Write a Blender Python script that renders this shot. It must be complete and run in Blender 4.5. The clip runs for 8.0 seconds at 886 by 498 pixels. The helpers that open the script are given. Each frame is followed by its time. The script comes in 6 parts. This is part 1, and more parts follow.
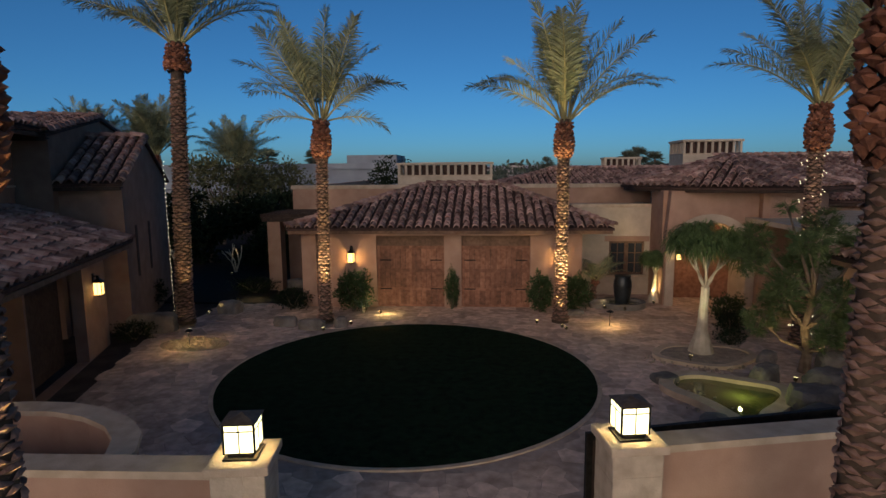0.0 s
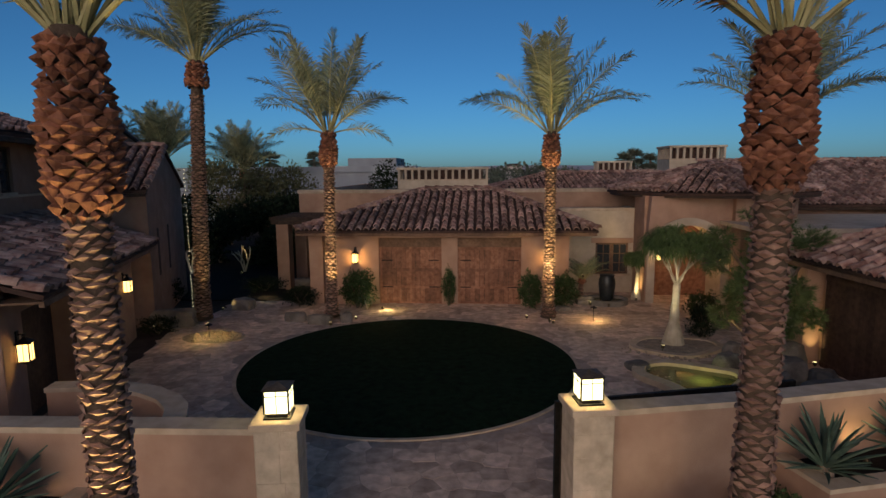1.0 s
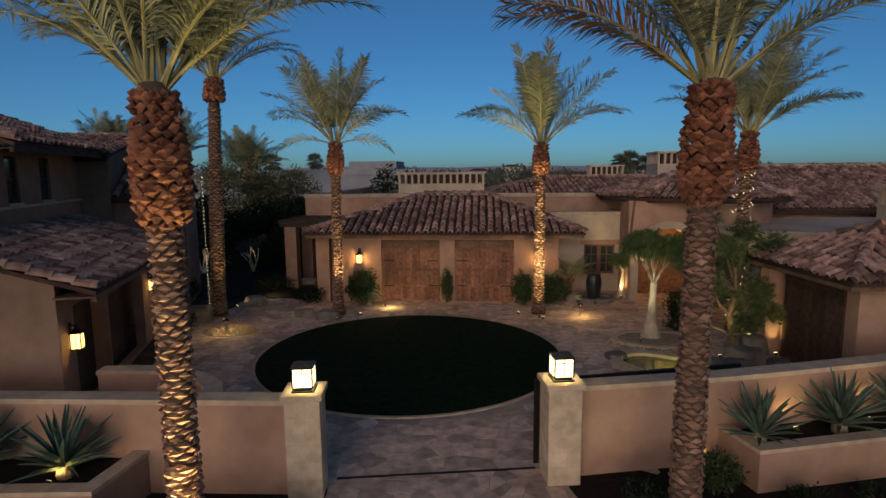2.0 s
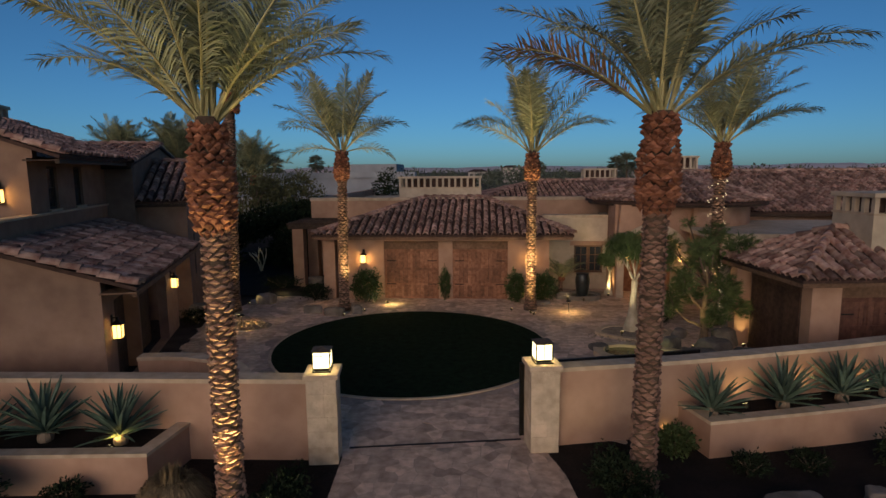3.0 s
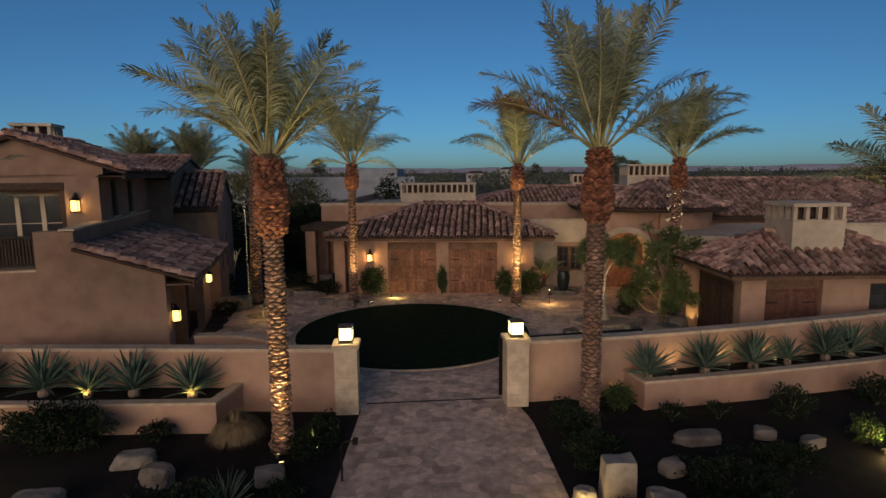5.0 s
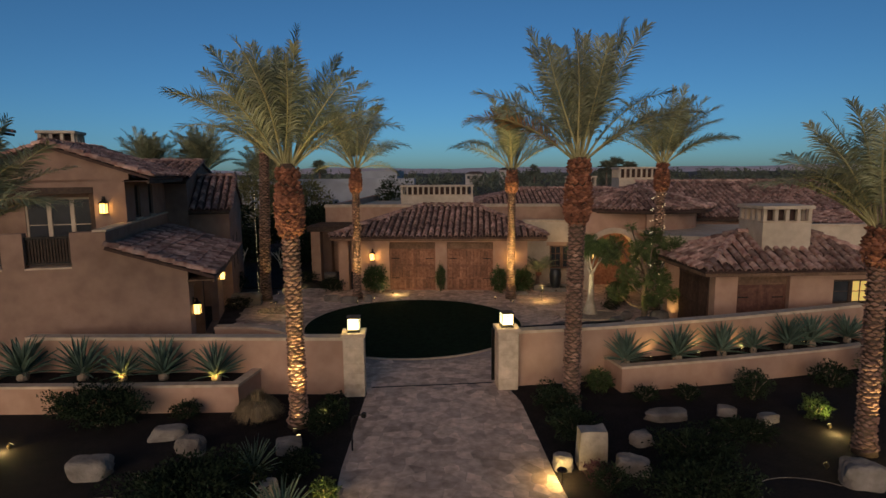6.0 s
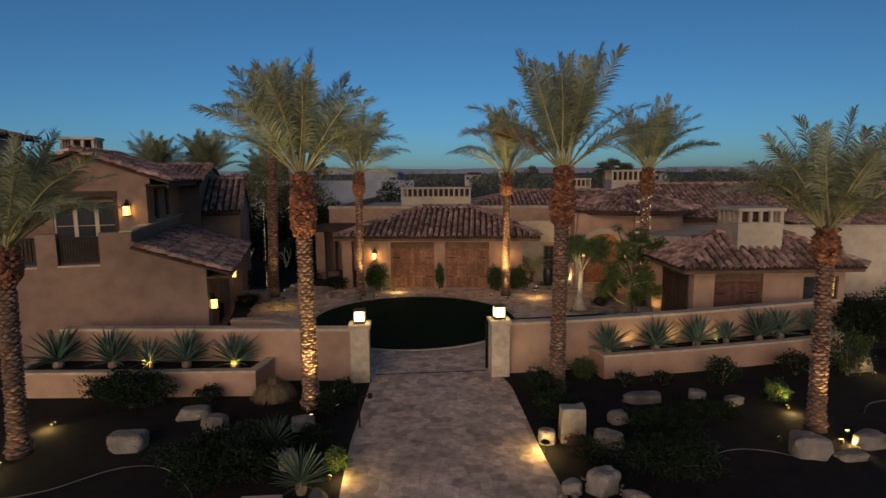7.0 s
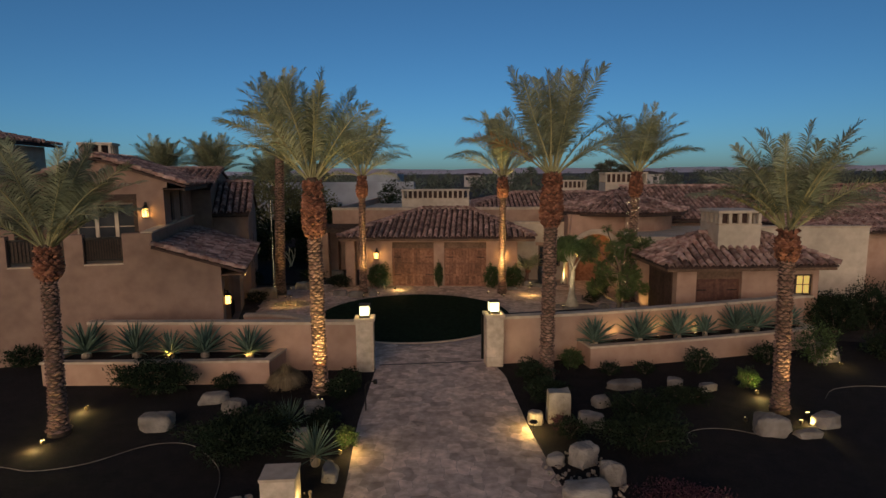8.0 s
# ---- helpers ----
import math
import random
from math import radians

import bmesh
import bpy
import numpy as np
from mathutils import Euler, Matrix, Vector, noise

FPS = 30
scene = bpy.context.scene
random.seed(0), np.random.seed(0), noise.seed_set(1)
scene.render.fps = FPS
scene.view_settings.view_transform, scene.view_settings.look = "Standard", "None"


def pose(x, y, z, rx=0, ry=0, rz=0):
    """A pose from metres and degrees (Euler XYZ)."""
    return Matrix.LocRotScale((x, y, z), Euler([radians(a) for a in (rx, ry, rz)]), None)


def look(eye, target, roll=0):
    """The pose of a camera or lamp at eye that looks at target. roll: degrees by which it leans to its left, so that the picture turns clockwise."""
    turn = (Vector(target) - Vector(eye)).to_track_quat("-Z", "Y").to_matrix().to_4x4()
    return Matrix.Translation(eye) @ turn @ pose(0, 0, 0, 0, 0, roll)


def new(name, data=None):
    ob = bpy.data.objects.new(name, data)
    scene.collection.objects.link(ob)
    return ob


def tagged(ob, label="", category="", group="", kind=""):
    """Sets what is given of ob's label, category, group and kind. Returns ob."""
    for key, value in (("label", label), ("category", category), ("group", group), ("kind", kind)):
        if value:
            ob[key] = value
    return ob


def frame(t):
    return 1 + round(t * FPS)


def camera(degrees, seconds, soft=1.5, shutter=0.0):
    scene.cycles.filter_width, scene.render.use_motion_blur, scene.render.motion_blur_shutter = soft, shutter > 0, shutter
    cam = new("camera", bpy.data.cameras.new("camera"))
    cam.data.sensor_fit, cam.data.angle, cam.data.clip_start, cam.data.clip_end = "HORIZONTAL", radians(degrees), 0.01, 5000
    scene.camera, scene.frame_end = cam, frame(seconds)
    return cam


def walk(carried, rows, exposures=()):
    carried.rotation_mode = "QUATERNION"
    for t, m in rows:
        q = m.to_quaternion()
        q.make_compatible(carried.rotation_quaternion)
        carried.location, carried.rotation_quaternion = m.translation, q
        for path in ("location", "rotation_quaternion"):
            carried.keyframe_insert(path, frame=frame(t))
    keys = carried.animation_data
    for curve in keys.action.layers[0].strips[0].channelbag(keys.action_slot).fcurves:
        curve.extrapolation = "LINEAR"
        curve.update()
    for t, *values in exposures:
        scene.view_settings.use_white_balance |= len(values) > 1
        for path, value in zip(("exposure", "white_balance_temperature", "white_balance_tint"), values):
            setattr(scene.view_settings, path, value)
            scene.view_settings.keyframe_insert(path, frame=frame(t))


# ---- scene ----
cam = camera(76.0, 8.0)
PATH = [
    (0.0, (-0.222, -4.272, 4.982), (-0.3715, -2.2963, 4.7089), -0.51),
    (0.5, (-0.129, -5.065, 5.109), (-0.2766, -3.0894, 4.8360), -0.51),
    (1.0, (-0.045, -5.864, 5.239), (-0.1908, -3.8877, 4.9662), -0.51),
    (1.5, (0.033, -6.669, 5.369), (-0.1110, -4.6925, 5.0971), -0.50),
    (3.0, (0.252, -9.126, 5.747), (0.1129, -7.1497, 5.4765), -0.49),
    (3.5, (0.326, -9.958, 5.864), (0.1875, -7.9810, 5.5941), -0.49),
    (4.0, (0.400, -10.792, 5.976), (0.2635, -8.8156, 5.7061), -0.49),
    (4.5, (0.476, -11.628, 6.081), (0.3411, -9.6508, 5.8121), -0.48),
    (6.0, (0.711, -14.100, 6.364), (0.5791, -12.1229, 6.0962), -0.47),
    (6.5, (0.787, -14.898, 6.449), (0.6566, -12.9199, 6.1821), -0.47),
    (7.0, (0.860, -15.672, 6.532), (0.7301, -13.6937, 6.2656), -0.46),
    (7.5, (0.926, -16.416, 6.614), (0.7974, -14.4376, 6.3484), -0.46),
    (8.0, (0.984, -17.123, 6.698), (0.8556, -15.1440, 6.4326), -0.46),
]
walk(cam, [(t, look(eye, target, roll)) for t, eye, target, roll in PATH], [(0.0, -0.08, 5550, -5), (1.5, -0.06, 5850, -5), (3.0, -0.04, 6050, -4), (8.0, -0.03, 6350, -4)])

# ---- light: dusk, afterglow behind the camera, blue sky ahead ----
world = bpy.data.worlds.new("dusk_sky")
world.use_nodes = True
scene.world = world
wn = world.node_tree
sky = wn.nodes.new("ShaderNodeTexSky")
sky.sky_type = "NISHITA"
sky.sun_disc = False
sky.sun_elevation = radians(6.0)
sky.sun_rotation = radians(181)
sky.air_density = 0.56
sky.dust_density = 0.75
sky.ozone_density = 3.2
wn.nodes["Background"].inputs["Strength"].default_value = 0.106
wn.links.new(sky.outputs[0], wn.nodes["Background"].inputs[0])

glow = bpy.data.lights.new("afterglow", "SUN")
glow.energy = 1.75
glow.angle = radians(45)
glow.color = (1.0, 0.63, 0.46)
new("afterglow", glow).matrix_world = look((-7, -29, 6.0), (0, 0, 0))



def lamp(loc, watts, color=(1.0, 0.62, 0.28), radius=0.06):
    d = bpy.data.lights.new("lantern_light", "POINT")
    d.energy, d.color, d.shadow_soft_size = watts, color, radius
    ob = new("lantern_light", d)
    ob.location = loc
    return ob


def spot(eye, target, watts, degrees=50, color=(1.0, 0.66, 0.26), radius=0.04):
    d = bpy.data.lights.new("uplight_beam", "SPOT")
    d.energy, d.color, d.shadow_soft_size = watts, color, radius
    d.spot_size, d.spot_blend = radians(degrees), 0.7
    ob = new("uplight_beam", d)
    ob.matrix_world = look(eye, target)
    return ob


# ---- materials ----
def mat(name, c1, c2, scale=3.0, rough=0.85, bump=0.25, bscale=30.0, metal=0.0, vary=0.0, island=0.0, stain=0.25, emit=0.0, spec=0.3):
    """Two tones mixed by noise at two scales, fine relief, and a random tone for each object or island."""
    m = bpy.data.materials.new(name)
    m.use_nodes = True
    nt = m.node_tree
    bs = nt.nodes["Principled BSDF"]
    geo = nt.nodes.new("ShaderNodeNewGeometry")
    n1 = nt.nodes.new("ShaderNodeTexNoise")
    n1.inputs["Scale"].default_value, n1.inputs["Detail"].default_value = scale, 6
    nt.links.new(geo.outputs["Position"], n1.inputs["Vector"])
    ramp = nt.nodes.new("ShaderNodeMapRange")
    ramp.inputs[1].default_value, ramp.inputs[2].default_value = 0.32, 0.68
    nt.links.new(n1.outputs["Fac"], ramp.inputs[0])
    mix = nt.nodes.new("ShaderNodeMix")
    mix.data_type = "RGBA"
    mix.inputs[6].default_value, mix.inputs[7].default_value = (*c1, 1), (*c2, 1)
    nt.links.new(ramp.outputs[0], mix.inputs[0])
    n2 = nt.nodes.new("ShaderNodeTexNoise")
    n2.inputs["Scale"].default_value, n2.inputs["Detail"].default_value = scale * 0.17, 4
    nt.links.new(geo.outputs["Position"], n2.inputs["Vector"])
    r2 = nt.nodes.new("ShaderNodeMapRange")
    r2.inputs[1].default_value, r2.inputs[2].default_value = 0.3, 0.7
    r2.inputs[3].default_value, r2.inputs[4].default_value = 1 - stain, 1 + stain
    nt.links.new(n2.outputs["Fac"], r2.inputs[0])
    val = r2.outputs[0]
    for amount, node, out in ((vary, "ShaderNodeObjectInfo", "Random"), (island, "ShaderNodeNewGeometry", "Random Per Island")):
        if amount:
            src = nt.nodes.new(node)
            rr = nt.nodes.new("ShaderNodeMapRange")
            rr.inputs[3].default_value, rr.inputs[4].default_value = 1 - amount, 1 + amount
            nt.links.new(src.outputs[out], rr.inputs[0])
            mul = nt.nodes.new("ShaderNodeMath")
            mul.operation = "MULTIPLY"
            nt.links.new(val, mul.inputs[0])
            nt.links.new(rr.outputs[0], mul.inputs[1])
            val = mul.outputs[0]
    hs = nt.nodes.new("ShaderNodeHueSaturation")
    nt.links.new(mix.outputs[2], hs.inputs["Color"])
    nt.links.new(val, hs.inputs["Value"])
    nt.links.new(hs.outputs[0], bs.inputs["Base Color"])
    bs.inputs["Roughness"].default_value, bs.inputs["Metallic"].default_value = rough, metal
    bs.inputs["Specular IOR Level"].default_value = spec
    if bump:
        n3 = nt.nodes.new("ShaderNodeTexNoise")
        n3.inputs["Scale"].default_value, n3.inputs["Detail"].default_value = bscale, 5
        nt.links.new(geo.outputs["Position"], n3.inputs["Vector"])
        b = nt.nodes.new("ShaderNodeBump")
        b.inputs["Strength"].default_value, b.inputs["Distance"].default_value = bump, 0.02
        nt.links.new(n3.outputs["Fac"], b.inputs["Height"])
        nt.links.new(b.outputs[0], bs.inputs["Normal"])
    return m


def glowing(name, color, strength):
    m = bpy.data.materials.new(name)
    m.use_nodes = True
    bs = m.node_tree.nodes["Principled BSDF"]
    bs.inputs["Base Color"].default_value = (*color, 1)
    bs.inputs["Emission Color"].default_value = (*color, 1)
    bs.inputs["Emission Strength"].default_value = strength
    return m


STUCCO = mat("tan_stucco", (0.345, 0.208, 0.142), (0.42, 0.266, 0.185), 2.2, 0.95, 0.3, 45, stain=0.14)
# West house copy of STUCCO: taupe, darkened to hold shade in the colour.
STUCCO_WEST = mat("taupe_stucco_shaded", (0.22, 0.137, 0.097), (0.285, 0.185, 0.133), 2.2, 0.95, 0.3, 45, stain=0.16)
STUCCO_PALE = mat("pale_plaster", (0.46, 0.37, 0.27), (0.56, 0.46, 0.34), 3.0, 0.93, 0.3, 40, stain=0.15)
CAP = mat("stone_coping", (0.42, 0.32, 0.22), (0.55, 0.43, 0.31), 4.0, 0.9, 0.35, 35, stain=0.15)
STONE = mat("limestone_block", (0.43, 0.335, 0.235), (0.60, 0.48, 0.35), 5.0, 0.92, 0.6, 22, vary=0.08, stain=0.2)
MORTAR = mat("lime_mortar", (0.43, 0.345, 0.25), (0.53, 0.43, 0.315), 8.0, 0.95, 0.4, 60)
TILE = mat("clay_roof_tile", (0.205, 0.098, 0.074), (0.455, 0.31, 0.245), 4.5, 0.9, 0.5, 50, vary=0.5, stain=0.25)
TILE_FAR = mat("clay_roof_tile_far", (0.205, 0.098, 0.074), (0.455, 0.31, 0.245), 4.5, 0.9, 0.5, 50, island=0.5, stain=0.25)
# Near-black pans: the shade in the channels between tiles is put in the colour.
UNDERLAY = mat("roof_pan_shaded", (0.05, 0.03, 0.024), (0.085, 0.05, 0.04), 6, 0.95, 0.4, 40)
FASCIA = mat("weathered_timber", (0.13, 0.075, 0.045), (0.2, 0.12, 0.075), 9, 0.85, 0.4, 60)
DARK_WOOD = mat("dark_stained_timber", (0.035, 0.022, 0.016), (0.07, 0.045, 0.03), 9, 0.8, 0.4, 60)
DOOR_WOOD = mat("reddish_oak_plank", (0.17, 0.075, 0.04), (0.30, 0.145, 0.085), 7, 0.75, 0.5, 40, vary=0.25)
IRON = mat("black_iron", (0.012, 0.011, 0.01), (0.03, 0.026, 0.022), 12, 0.55, 0.2, 60, metal=0.7)
GLASS_DARK = mat("dark_window_glass", (0.03, 0.033, 0.036), (0.045, 0.048, 0.052), 2, 0.08, 0.0, 10, spec=0.6)
MULCH = mat("bark_mulch", (0.007, 0.005, 0.0042), (0.017, 0.0115, 0.009), 14, 1.0, 0.9, 60, stain=0.4)
SOIL = mat("desert_ground", (0.03, 0.023, 0.018), (0.06, 0.046, 0.036), 2, 1.0, 0.6, 30, stain=0.4)
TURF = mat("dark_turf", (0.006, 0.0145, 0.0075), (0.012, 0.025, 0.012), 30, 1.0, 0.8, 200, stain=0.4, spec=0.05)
FLAG = mat("travertine_flagstone", (0.41, 0.29, 0.212), (0.68, 0.51, 0.39), 4.5, 0.8, 0.5, 25, vary=0.27, stain=0.2)
FLAG_FAR = mat("travertine_flagstone_far", (0.41, 0.29, 0.212), (0.68, 0.51, 0.39), 4.5, 0.8, 0.5, 25, island=0.27, stain=0.2)
JOINT = mat("paving_joint", (0.31, 0.235, 0.185), (0.42, 0.325, 0.26), 6, 0.95, 0.4, 60)
# Trunk core darkened: the shade in gaps between leaf scars is in its colour.
TRUNK = mat("palm_trunk_shaded", (0.06, 0.04, 0.026), (0.11, 0.075, 0.05), 9, 0.95, 0.6, 40)
SCAR = mat("palm_leaf_scar", (0.19, 0.105, 0.074), (0.37, 0.225, 0.16), 8, 0.9, 0.5, 40, island=0.2, vary=0.25)
BOOT = mat("palm_boot", (0.14, 0.053, 0.03), (0.36, 0.155, 0.085), 7, 0.9, 0.5, 40, island=0.2, vary=0.4)
FROND = mat("palm_frond_green", (0.125, 0.14, 0.078), (0.265, 0.272, 0.158), 3, 0.6, 0.1, 40, vary=0.22, island=0.2, stain=0.2)
FROND_DRY = mat("palm_frond_dry", (0.40, 0.19, 0.07), (0.5, 0.28, 0.12), 3, 0.8, 0.1, 40, island=0.2)
RACHIS = mat("palm_rib", (0.27, 0.25, 0.11), (0.40, 0.345, 0.16), 4, 0.6, 0.1, 30)
GLASS_LIT = glowing("lit_lantern_glass", (1.0, 0.80, 0.42), 3.4)
GLASS_WARM = glowing("warm_lantern_glass", (1.0, 0.56, 0.16), 4.0)


# ---- building helpers ----
def part(name, bm, material, parent=None, label="", smooth=False, m=None):
    me = bpy.data.meshes.new(name)
    bm.normal_update()
    bm.to_mesh(me)
    bm.free()
    me.materials.append(material)
    if smooth:
        me.polygons.foreach_set("use_smooth", [True] * len(me.polygons))
    ob = new(name, me)
    ob.parent = parent
    if m is not None:
        ob.matrix_basis = m
    if label:
        tagged(ob, label)
    return ob


def piece(name, me, parent, m):
    ob = new(name, me)
    ob.parent = parent
    ob.matrix_basis = m
    return ob


def thing(name, m, label, category, group="", kind=""):
    ob = new(name)
    ob.empty_display_size = 0.2
    ob.matrix_basis = m
    return tagged(ob, label, category, group, kind)


def box(bm, x0, y0, z0, x1, y1, z1, bevel=0.0, m=None):
    r = bmesh.ops.create_cube(bm, size=1.0)
    vs = r["verts"]
    for v in vs:
        v.co = Vector(((x0 + x1) / 2 + v.co.x * (x1 - x0), (y0 + y1) / 2 + v.co.y * (y1 - y0), (z0 + z1) / 2 + v.co.z * (z1 - z0)))
    if m is not None:
        for v in vs:
            v.co = m @ v.co
    if bevel:
        es = list({e for v in vs for e in v.link_edges})
        bmesh.ops.bevel(bm, geom=es, offset=bevel, segments=2, affect="EDGES", profile=0.5)


def boxes(*rows, bevel=0.0):
    bm = bmesh.new()
    for r in rows:
        box(bm, *r, bevel=bevel)
    return bm


def prism(bm, pts, z0, z1):
    lo = [bm.verts.new((x, y, z0)) for x, y in pts]
    hi = [bm.verts.new((x, y, z1)) for x, y in pts]
    n = len(pts)
    bm.faces.new(hi)
    bm.faces.new(lo[::-1])
    for i in range(n):
        bm.faces.new((lo[i], lo[(i + 1) % n], hi[(i + 1) % n], hi[i]))


def wall_x(x0, x1, y0, y1, z0, z1, holes=()):
    """A wall along x in one welded mesh, with rectangular holes (xa, xb, za, zb) right through it."""
    bm = bmesh.new()
    xs = sorted({x0, x1, *(h[0] for h in holes), *(h[1] for h in holes)})
    zs = sorted({z0, z1, *(max(h[2], z0) for h in holes), *(min(h[3], z1) for h in holes)})
    full = {}
    for i in range(len(xs) - 1):
        for k in range(len(zs) - 1):
            cx, cz = (xs[i] + xs[i + 1]) / 2, (zs[k] + zs[k + 1]) / 2
            full[i, k] = not any(h[0] < cx < h[1] and h[2] < cz < h[3] for h in holes)
    made = {}

    def v(i, j, k):
        if (i, j, k) not in made:
            made[i, j, k] = bm.verts.new((xs[i], (y0, y1)[j], zs[k]))
        return made[i, j, k]

    for (i, k), solid in full.items():
        if not solid:
            continue
        bm.faces.new((v(i, 0, k), v(i + 1, 0, k), v(i + 1, 0, k + 1), v(i, 0, k + 1)))
        bm.faces.new((v(i, 1, k), v(i, 1, k + 1), v(i + 1, 1, k + 1), v(i + 1, 1, k)))
        if not full.get((i - 1, k)):
            bm.faces.new((v(i, 0, k), v(i, 0, k + 1), v(i, 1, k + 1), v(i, 1, k)))
        if not full.get((i + 1, k)):
            bm.faces.new((v(i + 1, 0, k), v(i + 1, 1, k), v(i + 1, 1, k + 1), v(i + 1, 0, k + 1)))
        if not full.get((i, k - 1)):
            bm.faces.new((v(i, 0, k), v(i, 1, k), v(i + 1, 1, k), v(i + 1, 0, k)))
        if not full.get((i, k + 1)):
            bm.faces.new((v(i, 0, k + 1), v(i + 1, 0, k + 1), v(i + 1, 1, k + 1), v(i, 1, k + 1)))
    return bm


def turned(bm):
    """The same mesh turned from along x to along y (x -> y, y -> -x)."""
    bmesh.ops.transform(bm, matrix=Matrix.Rotation(radians(90), 4, "Z"), verts=bm.verts)
    return bm


def run(pts, thick, z0, z1, closed=False):
    """A wall of even thickness that follows a line in the plan."""
    pts = [Vector(p) for p in pts]
    n = len(pts)
    bm = bmesh.new()
    rows = []
    for i, p in enumerate(pts):
        a = pts[i] - pts[i - 1] if i or closed else pts[1] - pts[0]
        b = pts[(i + 1) % n] - pts[i] if i < n - 1 or closed else a
        d = (a.normalized() + b.normalized()).normalized()
        s = Vector((-d.y, d.x)) * thick / 2 / max(0.3, d.dot(a.normalized()))
        rows.append([bm.verts.new((q.x, q.y, z)) for q, z in ((p - s, z0), (p + s, z0), (p + s, z1), (p - s, z1))])
    for i in range(n if closed else n - 1):
        A, B = rows[i], rows[(i + 1) % n]
        for k in range(4):
            bm.faces.new((A[k], A[(k + 1) % 4], B[(k + 1) % 4], B[k])[::-1])
    if not closed:
        bm.faces.new(rows[0])
        bm.faces.new(rows[-1][::-1])
    bmesh.ops.recalc_face_normals(bm, faces=bm.faces)
    return bm


def tube(bm, pts, radii, sides=10):
    rings = []
    pts = [Vector(p) for p in pts]
    for i, p in enumerate(pts):
        d = (pts[min(i + 1, len(pts) - 1)] - pts[max(i - 1, 0)]).normalized()
        a = d.orthogonal().normalized() if abs(d.z) < 0.9 else Vector((1, 0, 0)).cross(d).normalized()
        b = d.cross(a)
        rings.append([bm.verts.new(p + radii[i] * (a * math.cos(2 * math.pi * k / sides) + b * math.sin(2 * math.pi * k / sides))) for k in range(sides)])
    for i in range(len(rings) - 1):
        for k in range(sides):
            bm.faces.new((rings[i][k], rings[i][(k + 1) % sides], rings[i + 1][(k + 1) % sides], rings[i + 1][k]))
    bm.faces.new(rings[0][::-1])
    bm.faces.new(rings[-1])


# ---- roofs of barrel tiles ----
PITCH, ROW = 0.33, 0.40


def tile_points(length=ROW + 0.07, w0=0.115, w1=0.095, lift=0.05, h=0.125):
    """Two rings of a tapered half barrel, the outer face and the lip of its lower end."""
    seg = 6
    rows = []
    for y, w, z in ((0.0, w0, lift), (length, w1, 0.0)):
        rows.append([(w * math.cos(math.pi * k / seg) * -1, y, z + h * math.sin(math.pi * k / seg)) for k in range(seg + 1)])
    lip = [(x * 0.8, 0.0, lift + (z - lift) * 0.75 - 0.005) for x, y, z in rows[0]]
    return rows[0], rows[1], lip


def add_tile(bm, m):
    a, b, c = [[bm.verts.new(m @ Vector(p)) for p in row] for row in tile_points()]
    for k in range(len(a) - 1):
        bm.faces.new((a[k], b[k], b[k + 1], a[k + 1]))
        bm.faces.new((c[k], a[k], a[k + 1], c[k + 1]))


_bm = bmesh.new()
add_tile(_bm, Matrix.Identity(4))
TILE_MESH = bpy.data.meshes.new("roof_tile")
_bm.normal_update()
_bm.to_mesh(TILE_MESH)
_bm.free()
TILE_MESH.materials.append(TILE)
TILE_JOBS = []


def inside(p, poly):
    hit = False
    for i in range(len(poly)):
        (x0, y0), (x1, y1) = poly[i - 1], poly[i]
        if (y0 > p[1]) != (y1 > p[1]) and p[0] < (x1 - x0) * (p[1] - y0) / (y1 - y0) + x0:
            hit = not hit
    return hit


